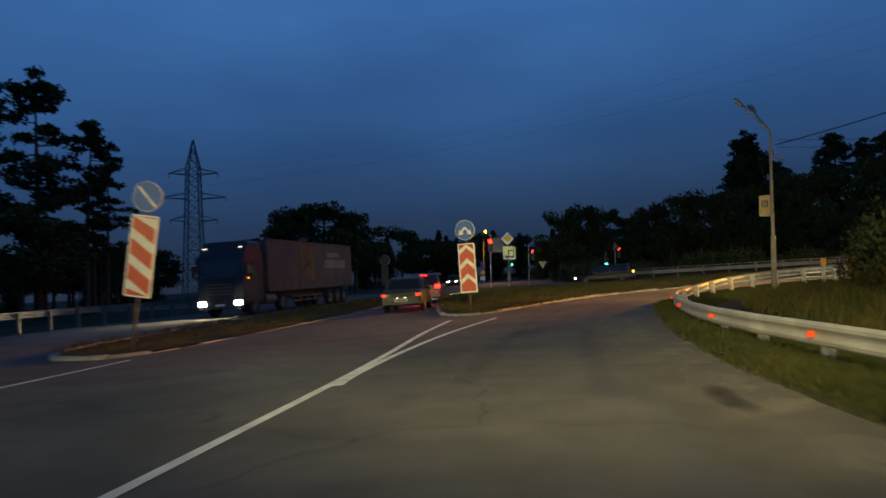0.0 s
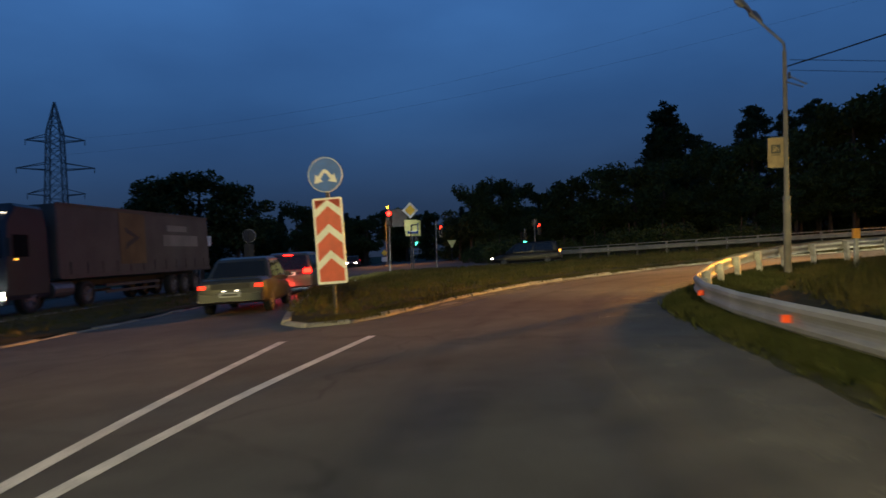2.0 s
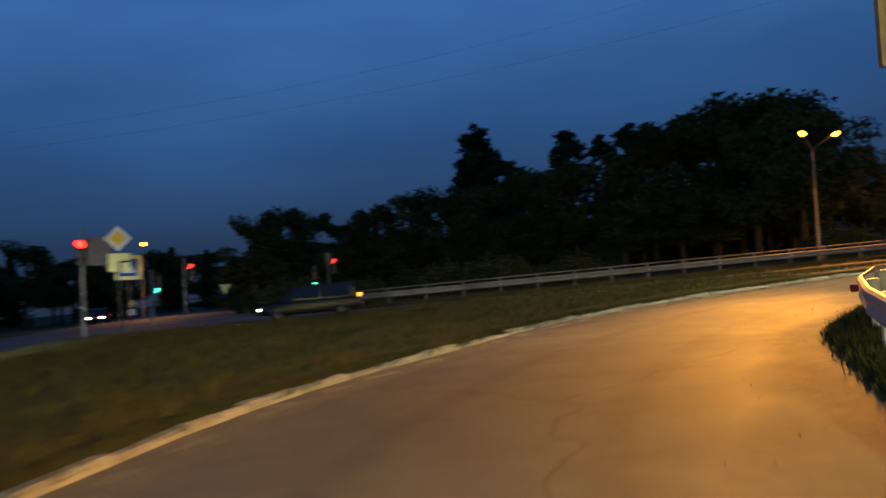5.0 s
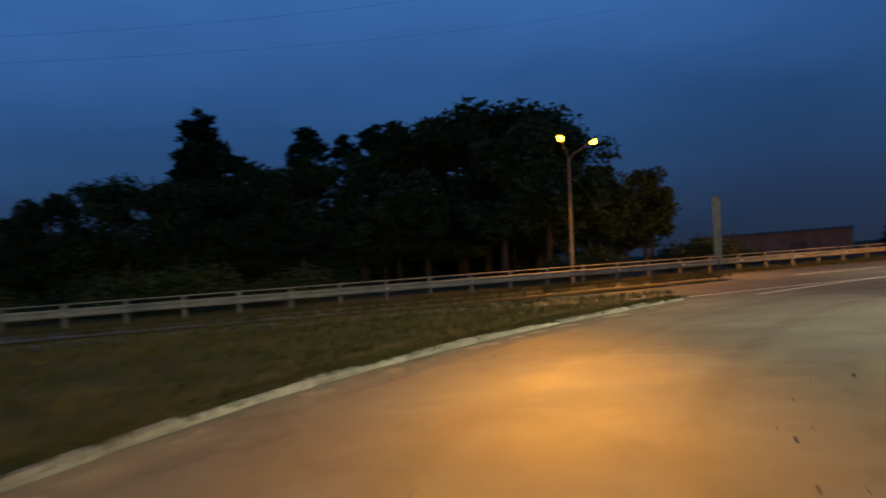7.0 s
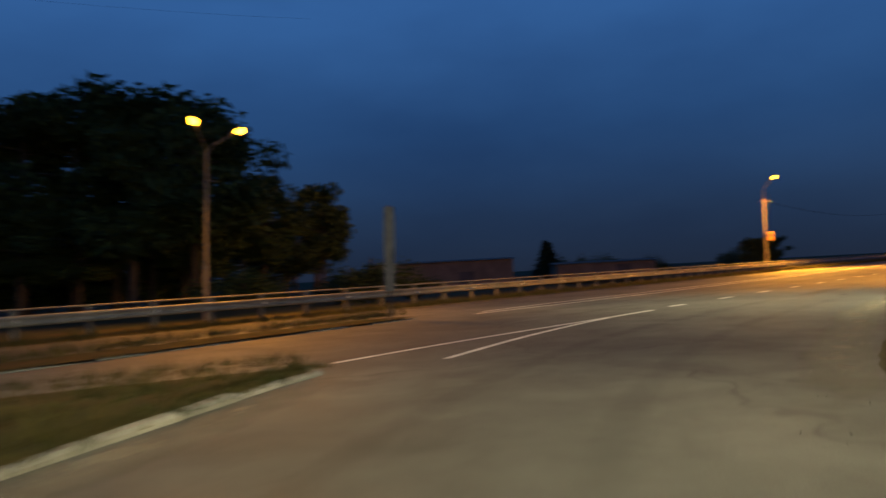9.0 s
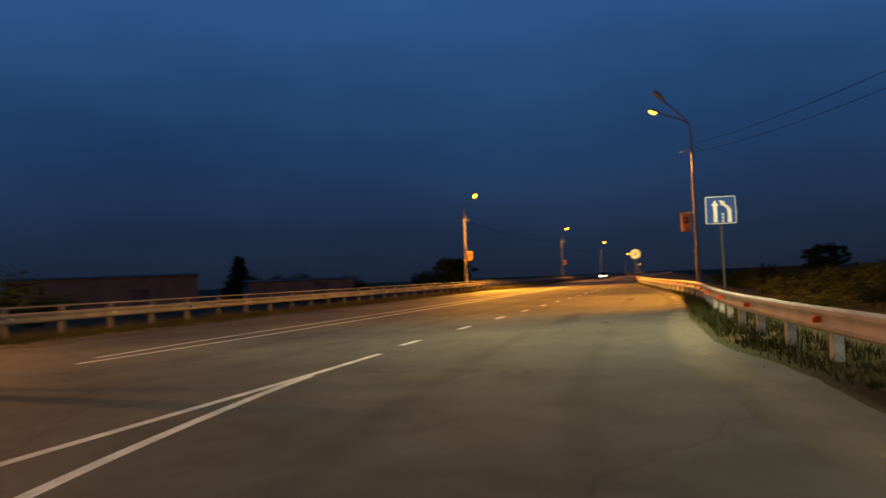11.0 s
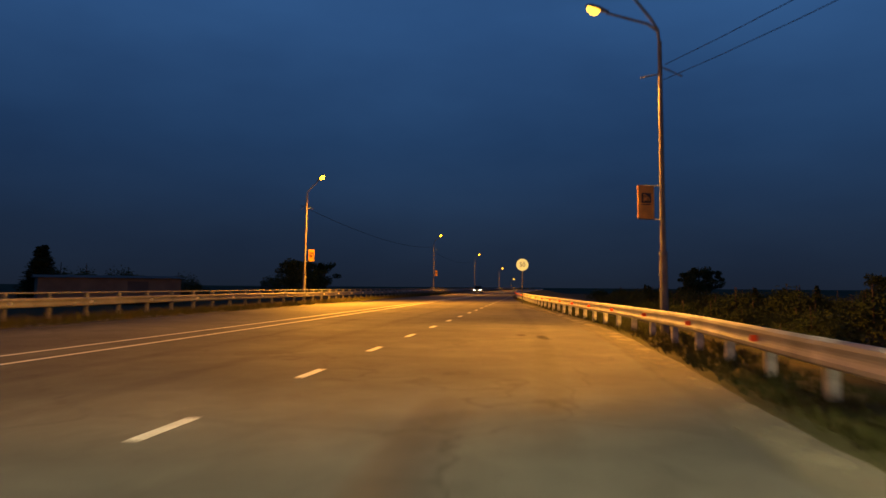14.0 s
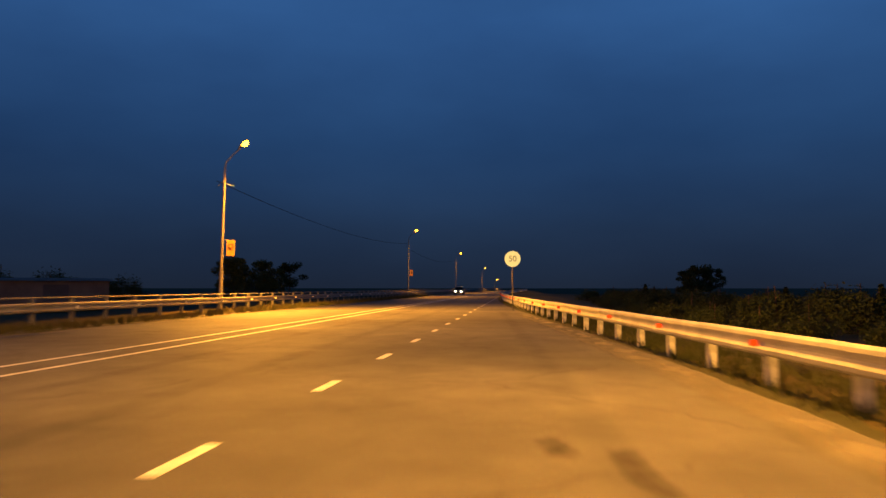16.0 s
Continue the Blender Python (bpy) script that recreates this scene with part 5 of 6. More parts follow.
def lorry(m):
    t = thing("articulated_lorry", "articulated lorry with a grey tarpaulin trailer and bright headlamps", "lorry", m)
    # the tractor faces +y; the trailer lies behind
    secs = [(-2.2, 3.0), (-2.0, 3.75), (-0.6, 3.8), (-0.15, 3.2), (-0.02, 1.9), (0.0, 0.6)]
    n = []
    for y, z in secs:
        n.append((y, [(-1.2, 0.55), (1.2, 0.55), (1.25, 0.7), (1.25, z - 0.12), (1.12, z), (-1.12, z), (-1.25, z - 0.12), (-1.25, 0.7)]))
    body = part("cab", loft(n), CAB, t, "dark blue cab")
    md = body.modifiers.new("soft", "BEVEL")
    md.width, md.segments, md.limit_method = 0.05, 2, "ANGLE"
    part("windscreen", Mesh().add([(-1.08, 0.03, 1.95), (1.08, 0.03, 1.95), (1.02, -0.13, 2.95), (-1.02, -0.13, 2.95), (-1.08, -0.03, 1.95), (1.08, -0.03, 1.95), (1.02, -0.2, 2.95), (-1.02, -0.2, 2.95)],
                                  [(0, 1, 2, 3), (7, 6, 5, 4), (0, 4, 5, 1), (2, 6, 7, 3), (1, 5, 6, 2), (3, 7, 4, 0)]), GLASS_D, t, "dark windscreen")
    for s in (1, -1):
        part("side_window", Mesh().box((s * 1.255, -0.75, 2.35), (0.02, 0.8, 0.75)), GLASS_D, t, "dark side window")
        part("mirror", Mesh().box((s * 1.42, 0.05, 2.3), (0.2, 0.12, 0.6), None, (1, 1), 0.03).rod((s * 1.2, -0.1, 2.5), (s * 1.4, 0.05, 2.4), 0.025), DARK, t)
        part("head_lamp", Mesh().box((s * 0.98, 0.12, 0.7), (0.4, 0.12, 0.22), None, (0.95, 1), 0.03), HEAD, t, "glaring headlamp")
        part("marker_lamp", Mesh().box((s * 0.98, -0.33, 3.47), (0.2, 0.05, 0.03)), HEAD_DIM, t, "small roof lamp")
        part("side_lamp", Mesh().box((s * 1.26, -0.5, 1.9), (0.03, 0.1, 0.06)), AMBER, t, "amber lamp")
    part("bumper", Mesh().box((0, 0.02, 0.62), (2.46, 0.24, 0.42), None, (0.98, 0.9), 0.06), CAB, t)
    gr = part("grille", Mesh().box((0, 0.03, 1.4), (1.5, 0.06, 0.7), None, (0.96, 1), 0.03), DARK, t)
    for k in range(4):
        part("grille_bar", Mesh().box((0, 0.07, 1.15 + 0.16 * k), (1.4, 0.03, 0.04)), RIM, gr)
    part("number_plate", Mesh().box((0, 0.155, 0.6), (0.52, 0.02, 0.11)), WHITE_R, t)
    # trailer
    box = part("trailer", Mesh().box((0, -9.6, 2.55), (2.5, 13.6, 2.75), None, (1, 1), 0.05), TARP, t, "grey tarpaulin")
    for s in (1, -1):
        part("top_rail", Mesh().box((s * 1.25, -9.6, 3.93), (0.06, 13.6, 0.08)), SIGN_BACK, box)
        part("side_rail", Mesh().box((s * 1.255, -9.6, 1.2), (0.06, 13.6, 0.16)), SIGN_BACK, box)
        part("tarp_panel", Mesh().box((s * 1.258, -8.2, 2.7), (0.016, 2.2, 2.2)), TARP_Y, box, "ochre panel")
        part("tarp_mark", Mesh().add([(s * 1.27, -7.5, 3.2), (s * 1.27, -8.8, 2.75), (s * 1.27, -7.5, 2.2), (s * 1.27, -7.6, 2.5), (s * 1.27, -8.3, 2.75), (s * 1.27, -7.6, 2.95)], [(0, 1, 4, 5), (1, 2, 3, 4)]), BLACK_R, box, "dark arrow shape")
        part("lettering_bar", Mesh().box((s * 1.258, -12.6, 3.25), (0.016, 2.2, 0.3)), TARP_W, box, "pale bar of lettering")
        part("lettering_bar", Mesh().box((s * 1.258, -13.0, 2.65), (0.016, 3.9, 0.55)), TARP_W, box, "large pale bar of lettering")
        for k in range(12):
            part("strap", Mesh().box((s * 1.264, -3.5 - 1.1 * k, 1.5), (0.012, 0.05, 0.5)), DARK, box)
    part("chassis", Mesh().box((0, -8.5, 0.95), (1.1, 14.5, 0.3)), DARK, t)
    for x in (1.05, -1.05):
        for y in (-1.2, -4.6, -12.0, -13.3, -14.6):
            wheel(t, x, y, 0.5, 0.34)
    for s in (1, -1):
        part("side_guard", Mesh().box((s * 1.2, -8.2, 0.75), (0.04, 4.6, 0.12)).box((s * 1.2, -8.2, 0.5), (0.04, 4.6, 0.12)), SIGN_BACK, t)
        part("fuel_tank", Mesh().rod((s * 1.0, -3.6, 0.75), (s * 1.0, -2.4, 0.75), 0.3, 0.3, 14), RIM, t)
    return t


lorry(grounded(-14.2, 6.4, 189))
for hx, hy in ((-15.2, 6.1), (-13.25, 6.4)):
    lamp_light("lorry_light", (hx, hy, 0.9), 900, (1.0, 0.86, 0.5), 0.08, 90, (hx - 2.0, hy - 9, 0.2))
for hx, hy in ((-1.7, 33.9), (-1.75, 35.0)):
    lamp_light("car_light", (hx, hy, 0.65), 320, (0.95, 0.95, 0.9), 0.08, 80, (hx - 9, hy + 0.1, 0.1))
for hx, hy in ((-6.98, 15.3), (-5.82, 15.62)):
    lamp_light("car_light", (hx, hy, 0.75), 1300, (0.85, 0.97, 1.0), 0.08, 55, (hx - 1.4, hy + 8.0, 0.15))
lamp_light("brake_glow", (-5.0, 10.1, 0.4), 45, (1, 0.05, 0.03), 0.15)



# ---- trees ----
def cards(points, size, rng, flat=0.0):
    """One small two-triangle leaf spray at each point, turned at random."""
    n = len(points)
    a = rng.normal(size=(n, 3))
    a[:, 2] *= 1 - flat
    a /= np.linalg.norm(a, axis=1)[:, None]
    b = rng.normal(size=(n, 3))
    b -= a * (a * b).sum(1)[:, None]
    b /= np.linalg.norm(b, axis=1)[:, None]
    s = size * rng.uniform(0.6, 1.4, (n, 1))
    v = np.stack([points - a * s, points + b * s * 0.45, points + a * s, points - b * s * 0.45], 1).reshape(-1, 3)
    f = np.arange(4 * n).reshape(-1, 4)
    return v, f


def leaf_mesh(name, points, size, rng, material, flat=0.0):
    v, f = cards(points, size, rng, flat)
    me = bpy.data.meshes.new(name)
    me.from_pydata(v.tolist(), [], f.tolist())
    me.materials.append(material)
    return me


def in_ball(rng, n, shell=0.45):
    p = rng.normal(size=(n, 3))
    p /= np.linalg.norm(p, axis=1)[:, None]
    return p * (shell + (1 - shell) * rng.uniform(0, 1, (n, 1)) ** 0.6)


def tree(kind, seed, h, label):
    """A tapered trunk with limbs, and a crown of leaf sprays gathered in clumps."""
    rng = np.random.default_rng(seed)
    t = thing("tree", label, "tree", pose(0, 0, -400))
    tr = Mesh()
    bend = rng.normal(size=2) * 0.02 * h
    stem = [(bend[0] * (z / h) ** 2, bend[1] * (z / h) ** 2, z) for z in np.linspace(-0.3, h * 0.93, 9)]
    r0 = 0.018 * h if kind != "broad" else 0.022 * h
    for i in range(8):
        k0, k1 = 1 - i / 8.6, 1 - (i + 1) / 8.6
        tr.rod(stem[i], stem[i + 1], r0 * k0 + 0.02, r0 * k1 + 0.02, 8, caps=False)
    pts = []

    def limb(z, length, rise, ang):
        k = z / h
        a = Vector((bend[0] * k * k, bend[1] * k * k, z))
        b = a + Vector((math.cos(ang) * length, math.sin(ang) * length, rise))
        mid = a.lerp(b, 0.5) + Vector((0, 0, -0.06 * length))
        r = r0 * (1 - k) * 0.5 + 0.02
        tr.rod(a, mid, r, r * 0.6, 5, caps=False)
        tr.rod(mid, b, r * 0.6, r * 0.2, 5, caps=False)
        return np.array(b)
    if kind == "pine":
        z = 0.4 * h
        while z < 0.97 * h:
            k = (z / h - 0.4) / 0.58
            wide = 0.16 * h * (0.5 + 0.7 * math.sin(math.pi * (0.22 + 0.6 * k))) * (1 - 0.5 * k)
            for _ in range(rng.integers(3, 5) if k < 0.8 else 4):
                reach = wide * rng.uniform(0.3, 1.12)
                zz = min(0.965 * h, z + rng.uniform(-0.03, 0.03) * h)
                tip = limb(zz, reach, rng.uniform(-0.12, 0.4) * reach, rng.uniform(0, 6.28))
                base = np.array((bend[0] * (zz / h) ** 2, bend[1] * (zz / h) ** 2, zz))
                for fr in (0.55, 0.8, 1.02):
                    c = base + (tip - base) * fr + rng.normal(size=3) * 0.006 * h
                    pts.append(c + in_ball(rng, 44, 0.1) * np.array([0.042, 0.042, 0.024]) * h * rng.uniform(0.5, 1.2))
            z += h * rng.uniform(0.035, 0.08) * (1.3 - 0.7 * k)
        for _ in range(3):
            pts.append(np.array((bend[0], bend[1], h * rng.uniform(0.93, 1.0))) + in_ball(rng, 60, 0.1) * np.array([0.035, 0.035, 0.028]) * h)
        mt, size, flat = NEEDLE, 0.0115 * h, 0.3
    elif kind == "spruce":
        for z in np.linspace(0.08, 0.98, 26):
            k = 1 - z
            m = int(7 + 9 * k)
            for i in range(m):
                ang = rng.uniform(0, 6.28)
                reach = h * 0.2 * k * rng.uniform(0.7, 1.15) + 0.1
                tip = limb(z * h, reach, -0.25 * reach, ang) if i < 4 else None
                q = rng.uniform(0.15, 1, (16, 1))
                line = q * np.array([[math.cos(ang) * reach, math.sin(ang) * reach, -0.3 * reach]])
                pts.append(np.array((0, 0, z * h)) + line + rng.normal(size=(16, 3)) * 0.018 * h * (0.4 + k))
        mt, size, flat = NEEDLE, 0.02 * h, 0.4
    elif kind in ("bush", "yellow_bush"):
        for i in range(16):
            ang, reach = rng.uniform(0, 6.28), rng.uniform(0.1, 0.62) * h
            z = h * rng.uniform(0.15, 0.8) * (1 - 0.5 * reach / h)
            c = np.array((math.cos(ang) * reach, math.sin(ang) * reach, z))
            tr.rod((0, 0, 0), tuple(c), 0.02, 0.008, 5, caps=False)
            pts.append(c + in_ball(rng, 150, 0.05) * np.array([0.24, 0.24, 0.3]) * h * rng.uniform(0.45, 1.25))
        mt, size, flat = AUTUMN if kind == "yellow_bush" else LEAF, 0.028 * h + 0.015, 0.0
    else:
        for i in range(26):
            z = h * rng.uniform(0.3, 0.95)
            k = (z / h - 0.3) / 0.65
            wide = math.sin(math.pi * (0.18 + 0.72 * k)) ** 0.8
            reach = h * 0.3 * wide * rng.uniform(0.3, 1.0)
            tip = limb(z * 0.9, reach, 0.3 * reach, rng.uniform(0, 6.28))
            pts.append(tip + in_ball(rng, 170, 0.25) * np.array([0.12, 0.12, 0.085]) * h * rng.uniform(0.65, 1.15))
        mt, size, flat = LEAF, 0.02 * h, 0.0
    part("trunk", tr, BARK, t, "rough brown bark")
    p = np.concatenate(pts)
    p[:, 2] = np.minimum(p[:, 2], h * rng.uniform(0.985, 1.0) + 0 * p[:, 2] + rng.normal(size=len(p)) * 0.01 * h)
    part("crown", leaf_mesh("crown", p, size, rng, mt, flat), mt, t, "dark foliage with gaps")
    return t


PROTO = {
    "pine": [tree("pine", s, 18.0, "tall pine with a bare trunk and sparse dark tiers") for s in (11, 12, 13)],
    "spruce": [tree("spruce", s, 14.0, "pointed dark spruce with drooping boughs") for s in (21, 22)],
    "broad": [tree("broad", s, 14.0, "broad leafy tree, dark against the sky") for s in (31, 32, 33, 34)],
    "bush": [tree("bush", s, 2.5, "ragged dark green roadside bush") for s in (41, 42)],
    "yellow_bush": [tree("yellow_bush", 43, 2.5, "ragged half-yellow bush behind the barrier")],
}
HEIGHT = {"pine": 18.0, "spruce": 14.0, "broad": 14.0, "bush": 2.5, "yellow_bush": 2.5}
tree_rng = random.Random(3)


def plant(kind, x, y, h, wide=1.0, z=-0.1, label="", group="trees round the junction"):
    src = PROTO[kind][tree_rng.randrange(len(PROTO[kind]))]
    k = h / HEIGHT[kind]
    m = stand(x, y, z, tree_rng.uniform(0, 360))
    ob = copy_thing(src, m)
    ob.matrix_world = m @ Matrix.Diagonal((k * wide, k * wide, k, 1))
    ob["group"] = group
    if label:
        ob["label"] = label
    return ob


# pines and undergrowth left of the approach
for x, y, h in ((-39.2, 16.7, 19.0), (-43.4, 15.5, 19.2), (-40.0, 21.9, 16.6), (-45.4, 29.3, 14.3), (-47, 12, 18), (-52, 20, 17), (-42.5, 25.0, 12.5)):
    plant("pine", x, y, h)
for x, y, h in ((-37.6, 14.0, 9.0), (-39.5, 17.5, 8.2), (-42, 11, 9.5), (-45, 22, 6.5), (-50, 33, 7.5), (-55, 40, 7.8), (-36, 8, 8)):
    plant("broad", x, y, h, 1.3)
# the long line of woods behind the pylon and the lorry
for i in range(44):
    s = i / 43
    x, y = -92 + 62 * s + tree_rng.uniform(-3, 3), 52 + 54 * s + tree_rng.uniform(-4, 8)
    plant(("broad", "broad", "spruce")[i % 3], x, y, tree_rng.uniform(8.0, 10.4), 1.35, group="far woods")
for x, y, h, w in ((-42.7, 57.2, 12.6, 1.1), (-39.0, 59.2, 13.4, 1.15), (-36.3, 62.7, 12.2, 1.1), (-44.5, 55.5, 10.5, 1.2)):
    plant("broad", x, y, h, w)
plant("broad", -40.2, 86.9, 11.3, 1.0)
for i in range(16):
    plant(("broad", "spruce")[i % 2], -38 + 2.6 * i + tree_rng.uniform(-1, 1), 100 + tree_rng.uniform(-3, 14) + 0.3 * i, tree_rng.uniform(8.4, 9.8), 1.4, group="far woods")
# woods straight ahead and behind the far barrier
for x, y, h, w in ((-10.8, 75.4, 10.4, 1.0), (-8.0, 75.9, 11.4, 0.9), (-5.0, 76.4, 10.6, 0.9), (-1.5, 78, 9.4, 1.1), (2.1, 72.1, 10.2, 1.0), (5.6, 72.2, 10.8, 1.0), (9.0, 69.3, 10.9, 1.0), (12.5, 73, 11.5, 1.0),
                   (18.5, 76, 12.8, 0.9), (22.0, 72, 13.0, 1.0), (33.5, 66, 15.5, 1.1), (36.5, 67, 17.0, 1.1), (40.2, 64.6, 16.4, 1.0), (42.6, 63.2, 14.2, 0.95), (38.5, 60, 14.5, 1.05), (30.4, 66, 15.4, 1.0),
                   (34.5, 60, 12.5, 1.2), (45, 62, 10.5, 0.9), (28, 70, 14.0, 1.0)):
    plant("broad", x, y, h, w)
for x, y, h, w in ((14.2, 88.6, 19.8, 1.0), (14.9, 89.2, 18.6, 1.0), (12.4, 89.0, 16.8, 1.1), (16.8, 90, 16.0, 1.1)):
    plant("pine", x, y, h, w)
for x, y, h, w in ((14.4, 88.9, 18.4, 0.6), (14.0, 90.5, 15.5, 0.8), (16.6, 91, 13.2, 0.9), (11.6, 90, 12.6, 0.9)):
    plant("broad", x, y, h, w)
for x, y, h in ((13.2, 89, 16.0), (18.2, 87.6, 14.6), (24.8, 85.8, 17.3), (26.0, 88.5, 18.0), (22.6, 83, 15.5), (30.3, 79.8, 16.6), (27.5, 82, 16.0), (29.0, 76.0, 15.8)):
    plant("pine", x, y, h)
for x, y, h, w in ((51.6, 63.5, 10.2, 2.0), (49.6, 64.5, 8.0, 1.8), (53.4, 66.5, 9.0, 2.0)):
    plant("broad", x, y, h, 0.42 * w)
plant("broad", 52.0, 65.0, 8.4, 1.0)
for i in range(40):
    s = i / 39
    plant("broad", -16 + 64 * s + tree_rng.uniform(-1, 1), 84 - 14 * s + tree_rng.uniform(-2, 6), tree_rng.uniform(6.0, 8.5), 1.6, -1.6, group="undergrowth of the woods")
for i in range(26):
    s = i / 25
    plant("broad", -14 + 60 * s + tree_rng.uniform(-2, 2), 76 - 14 * s + tree_rng.uniform(-2, 6), tree_rng.uniform(5.5, 8.0), 1.5, group="undergrowth of the woods")
for i in [k for k in range(24) if not 11 < k < 19]:
    plant("bush", -6 + 2.3 * i + tree_rng.uniform(-1, 1), 50 + tree_rng.uniform(-3, 7), tree_rng.uniform(1.6, 3.2), 1.4, group="undergrowth of the woods")
# low growth beyond the far barrier
for x, y, h, kd, w in ((143.9, 103.9, 8.4, "spruce", 2.2), (138.6, 97, 5.8, "bush", 0.9), (142.3, 88, 5.2, "bush", 0.9), (147, 82, 4.4, "bush", 0.9), (138.1, 74.4, 3.2, "bush", 0.9), (134.7, 55.6, 6.0, "broad", 1.1), (136.5, 57, 5.2, "bush", 0.9),
                       (124, 89.6, 7.0, "spruce", 2.0), (127, 84.6, 5.2, "bush", 0.9), (129.6, 80.3, 4.0, "bush", 0.9), (131.8, 76.1, 3.2, "bush", 0.9), (110.6, 49.5, 5.2, "broad", 1.1), (160, 70, 5.0, "bush", 0.9), (175, 66, 7.4, "broad", 1.2)):
    plant(kd, x, y, h, w, -0.8)
# the dark scrub below the bank on the near side
for i in range(96):
    s = i / 95
    x = 60 + 150 * s + tree_rng.uniform(-3, 3)
    plant("bush" if i % 12 else "spruce", x, 1.5 + 0.02 * x + tree_rng.uniform(-9, 5), tree_rng.uniform(2.3, 3.7), 1.1 if i % 12 else 1.6, -1.8, group="scrub below the bank")
for i in range(22):
    plant("bush", 46 + 5.2 * i + tree_rng.uniform(-2, 2), 12 + tree_rng.uniform(-4, 3) + 0.03 * i, tree_rng.uniform(1.5, 2.4), 1.3, -1.5, group="scrub below the bank")
for x, y, h in ((189, -9, 8.2), (186, -6, 7.0), (193, -12, 7.6), (116, -11, 5.2), (119, -14, 5.0)):
    plant("broad", x, y, h, 1.2, -1.8, group="scrub below the bank")
# the bushes behind the bend of the barrier
for x, y, h, w in ((14.4, 3.2, 3.2, 0.9), (15.2, 0.2, 3.4, 0.9), (15.6, 5.4, 3.6, 0.9), (16.8, 2.6, 4.0, 0.9), (14.8, -2.6, 3.0, 0.9), (16.4, -4.8, 3.4, 0.9), (15.8, 8.4, 3.2, 0.9), (17.6, 6.8, 4.2, 0.9),
                   (17.8, -1.0, 4.0, 0.9), (19.0, 4.0, 4.2, 0.9), (18.6, 9.4, 3.6, 0.9), (17.2, -8.0, 3.2, 0.9), (20.4, 0.6, 4.2, 0.9)):
    plant("bush", x, y, h, w, 0.0, "ragged dark green bush behind the barrier", "bushes at the bend")
for x, y, h, w in ((13.3, 3.6, 1.9, 0.8), (13.6, 0.4, 1.7, 0.8), (13.9, 6.2, 1.6, 0.8)):
    plant("yellow_bush", x, y, h, w, 0.0, group="bushes at the bend")
for i in range(14):
    plant("broad", 22 + 3.2 * i + tree_rng.uniform(-1, 1), -14 - 1.3 * i + tree_rng.uniform(-4, 4), tree_rng.uniform(5, 9), 1.2, -1.5, group="woods behind the slip lane")
for group_of in PROTO.values():
    for src in group_of:
        for ob in (*src.children_recursive, src):
            bpy.data.objects.remove(ob)


# ---- buildings ----
def shed(x, y, rz, L, W, H, label, z=-0.6):
    t = thing("warehouse", label, "warehouse", pose(x, y, z, 0, 0, rz))
    part("wall", Mesh().box((0, 0, H / 2), (L, W, H)), BRICK_W, t, "pale plain wall")
    part("roof", Mesh().add([(-L / 2 - 0.4, -W / 2 - 0.4, H), (L / 2 + 0.4, -W / 2 - 0.4, H), (L / 2 + 0.4, W / 2 + 0.4, H), (-L / 2 - 0.4, W / 2 + 0.4, H), (-L / 2 - 0.4, 0, H + 0.35), (L / 2 + 0.4, 0, H + 0.35)],
                            [(0, 1, 5, 4), (3, 4, 5, 2), (0, 4, 3), (1, 2, 5), (0, 3, 2, 1)]), ROOF, t, "low dark roof")
    part("door", Mesh().box((L * 0.18, -W / 2 - 0.03, 1.1), (2.4, 0.08, 2.2)), ROOF, t, "dark door")
    return t


shed(101.5, 96.0, -48, 23.0, 9.0, 3.9, "long low pale warehouse with a flat dark roof")
shed(122, 78, -50, 16.0, 8.0, 2.6, "low dark shed among the trees")


# ---- turf ----
def turf(name, count, spots, label, size=0.13, material=GRASS, seed=1):
    """Blades in tufts at the given spots."""
    rng = np.random.default_rng(seed)
    base = np.array(spots(rng, count))
    k = 5
    base = np.repeat(base, k, 0) + np.c_[rng.normal(size=(len(base) * k, 2)) * 0.06, np.zeros(len(base) * k)]
    n = len(base)
    ang = rng.uniform(0, 6.28, n)
    h = size * rng.uniform(0.5, 1.6, n)
    lean = rng.normal(size=(n, 2)) * 0.35 * h[:, None]
    side = np.c_[np.cos(ang), np.sin(ang), np.zeros(n)] * 0.012
    tip = base + np.c_[lean, h]
    v = np.stack([base - side, base + side, tip], 1).reshape(-1, 3)
    f = np.arange(3 * n).reshape(-1, 3)
    me = bpy.data.meshes.new(name)
    me.from_pydata(v.tolist(), [], f.tolist())
    me.materials.append(material)
    return tagged(new(name, me), label, "grass", kind="stuff")


def island_spots(poly, z, inset=0.0):
    xs, ys = [p[0] for p in poly], [p[1] for p in poly]

    def spots(rng, count):
        out = []
        while len(out) < count:
            p = (rng.uniform(min(xs), max(xs)), rng.uniform(min(ys), max(ys)))
            if inside(poly, p):
                out.append((*p, z))
        return out
    return spots


def line_spots(line, lo, hi, z):
    pts = spline(line, 0.3)

    def spots(rng, count):
        out = []
        for _ in range(count):
            i = rng.integers(1, len(pts) - 1)
            d = (pts[i + 1] - pts[i - 1]).normalized()
            o = lo + (hi - lo) * rng.uniform() ** 1.4
            p = pts[i] + Vector((d.y, -d.x, 0)) * o
            out.append((p.x, p.y, verge_top(p.x, o) - 0.02 if z is None else z))
        return out
    return spots


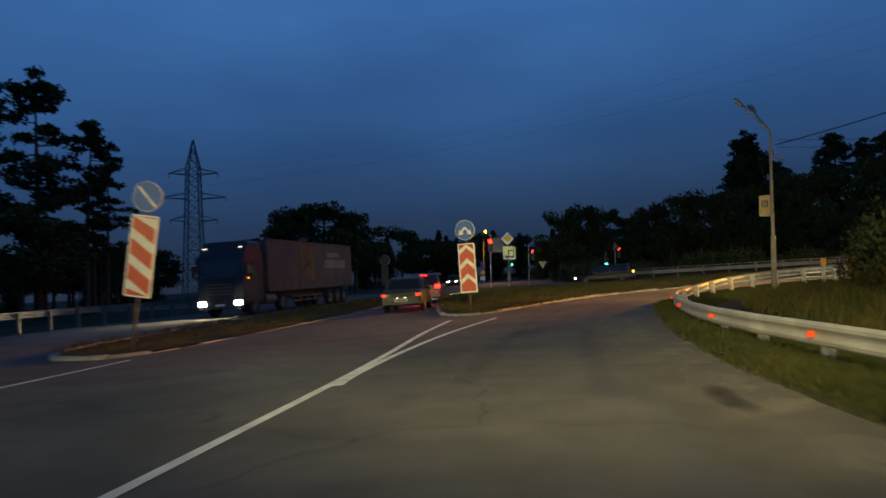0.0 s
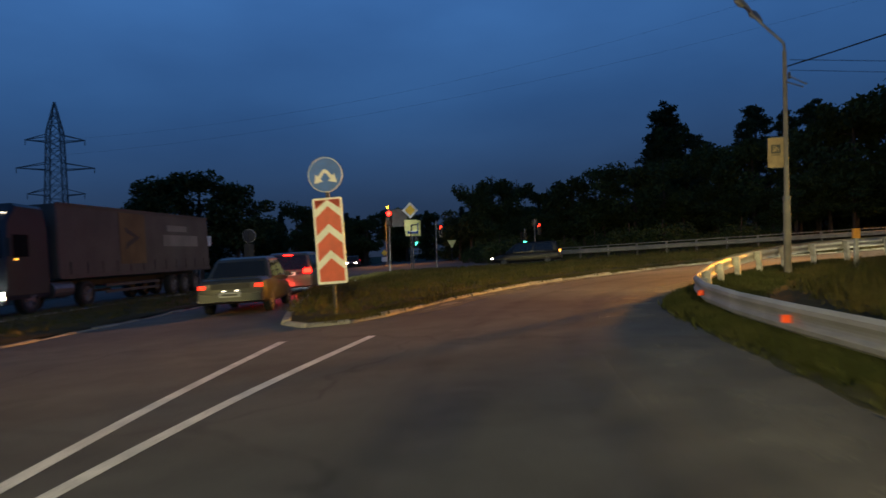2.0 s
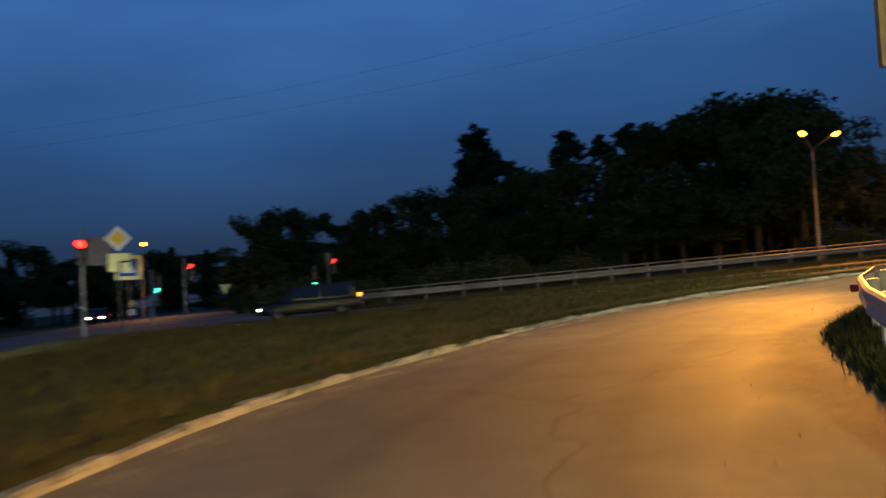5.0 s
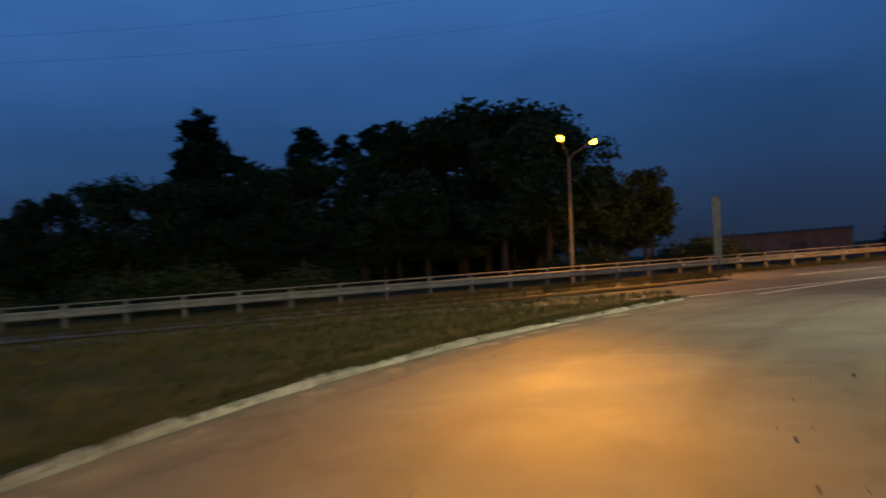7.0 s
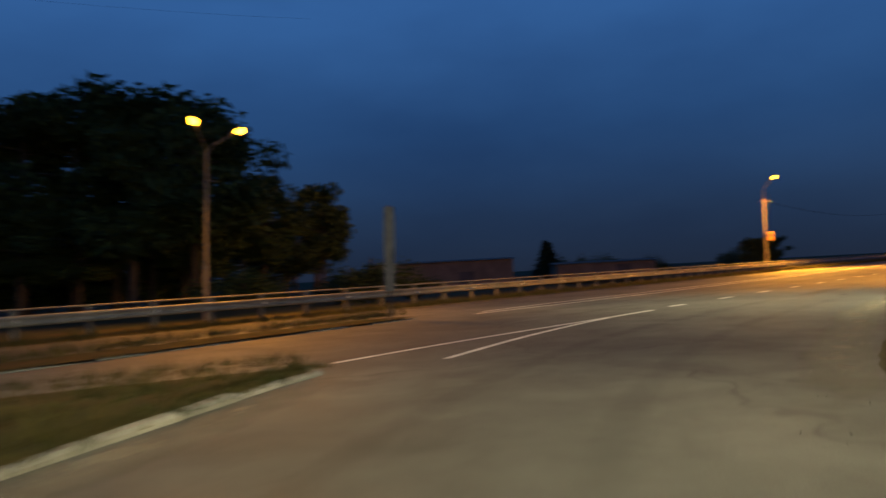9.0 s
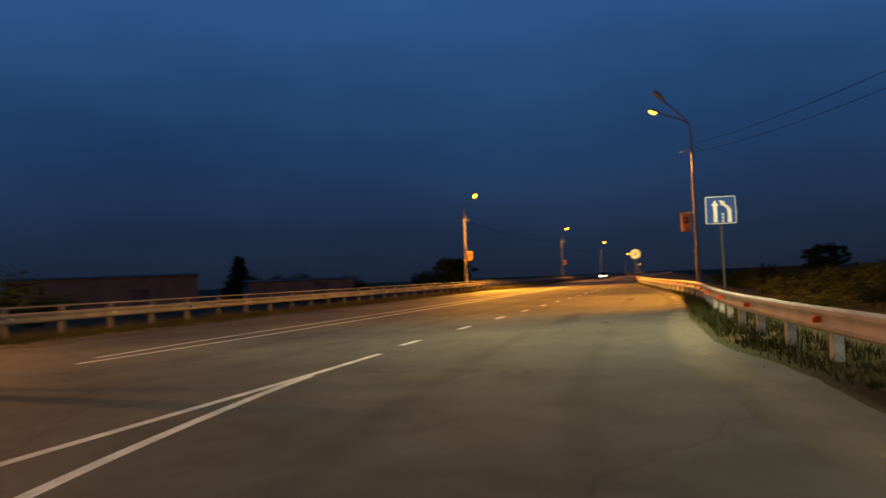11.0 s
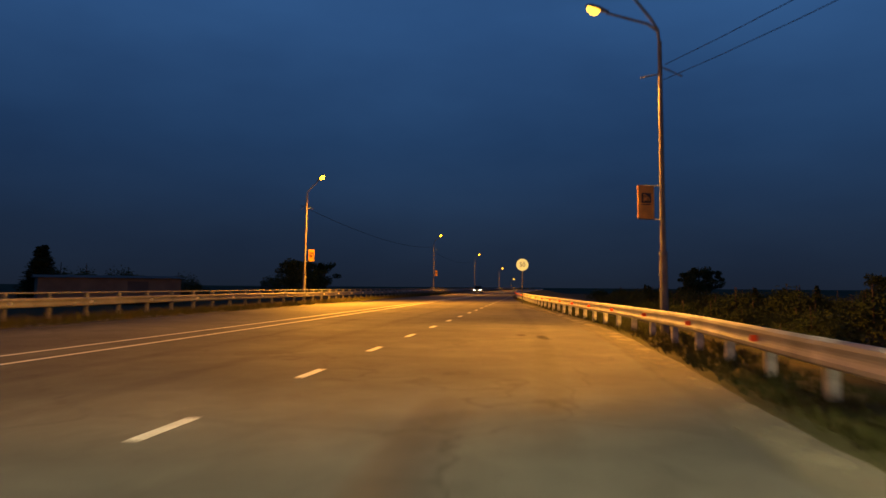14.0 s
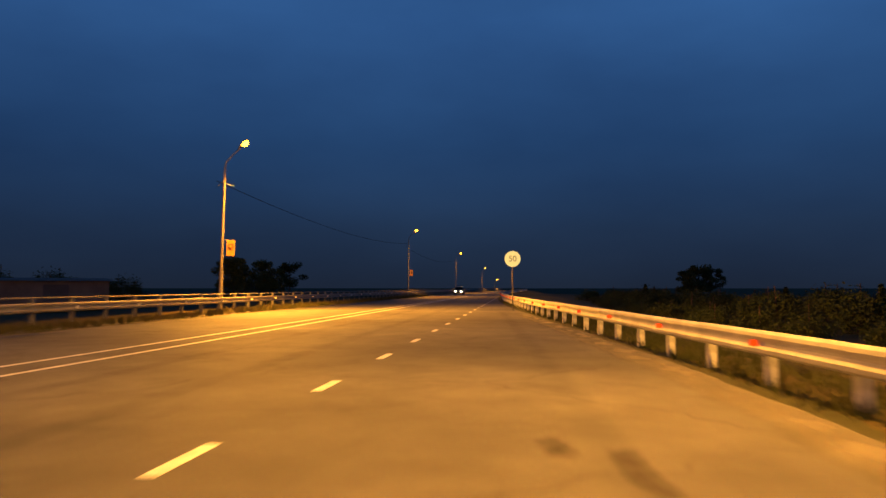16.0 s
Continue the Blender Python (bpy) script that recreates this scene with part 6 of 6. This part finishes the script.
turf("grass_1", 9000, island_spots(slip_pts, 0.2), "short turf on the large traffic island", 0.11, seed=2)
turf("grass_9", 2600, line_spots(SLIP_ISLAND[1:17], -0.5, 0.06, 0.05), "tufts that grow over the island kerb", 0.08, seed=10)
turf("grass_2", 1600, island_spots(median_pts, 0.14), "short turf on the median", 0.1, seed=3)
turf("grass_3", 900, island_spots(far_pts, 0.14), "tufts on the narrow refuge", 0.2, seed=4)
turf("grass_4", 12000, line_spots([q for q in NEAR_EDGE if -25 < q[1] < 9.0], 0.1, 1.6, None), "rough grass on the bank under the barrier", 0.09, WEED, seed=5)
turf("grass_10", 7000, line_spots([q for q in NEAR_EDGE if -25 < q[1] < 14.0], -0.04, 0.6, None), "ragged grass along the edge of the asphalt", 0.1, WEED, seed=14)
turf("grass_7", 5000, line_spots([q for q in NEAR_EDGE if 8.0 < q[1] and q[0] < 32], 0.1, 2.6, None), "rough grass behind the barrier after the bend", 0.06, seed=8)
turf("grass_8", 9000, island_spots([(13.2, -24), (22, -24), (22, 11), (14.5, 11), (11.2, 7.5), (9.8, 3.5), (9.3, -2.0), (10.2, -10.0), (11.2, -16.0)], -0.02), "rough grass between the barrier and the bushes", 0.3, seed=9)
turf("grass_5", 5200, line_spots([q for q in NEAR_EDGE if 30 <= q[0] < 120], 0.05, 1.5, None), "green weeds along the foot of the barrier", 0.13, WEED, seed=6)
turf("grass_6", 4000, line_spots([(150, 39.6), (60, 39.5), (30, 39.3), (10, 38.9), (3, 39.4)], -2.2, -0.1, 0.08), "tall grass behind the far kerb", 0.24, seed=7)


def stones(name, line, lo, hi, count, label, seed):
    """Loose gravel and bits of litter swept to the edge of the road."""
    rng = np.random.default_rng(seed)
    pts = spline(line, 0.3)
    me = Mesh()
    for _ in range(count):
        i = int(rng.integers(1, len(pts) - 1))
        d = (pts[i + 1] - pts[i - 1]).normalized()
        p = pts[i] + Vector((d.y, -d.x, 0)) * (lo + (hi - lo) * rng.uniform())
        s = rng.uniform(0.004, 0.013) * (2.0 if rng.uniform() > 0.97 else 1.0)
        me.box((0, 0, s * 0.3), (s * rng.uniform(1, 2), s, s * 0.9), pose(p.x, p.y, 0.004, rng.uniform(-20, 20), rng.uniform(-20, 20), rng.uniform(0, 360)), (0.6, 0.6))
    return tagged(part(name, me, DUST), label, "gravel", kind="stuff")


stones("gravel_1", [q for q in NEAR_EDGE if -22 < q[1] and q[0] < 30], -1.3, 0.1, 220, "loose gravel at the inner edge of the slip lane", 11)
stones("gravel_2", [q for q in NEAR_EDGE if 25 < q[0] < 90], -0.8, 0.1, 400, "loose gravel along the foot of the barrier", 12)
stones("gravel_3", SLIP_ISLAND[1:16], 0.05, 0.7, 700, "loose gravel along the island kerb", 13)
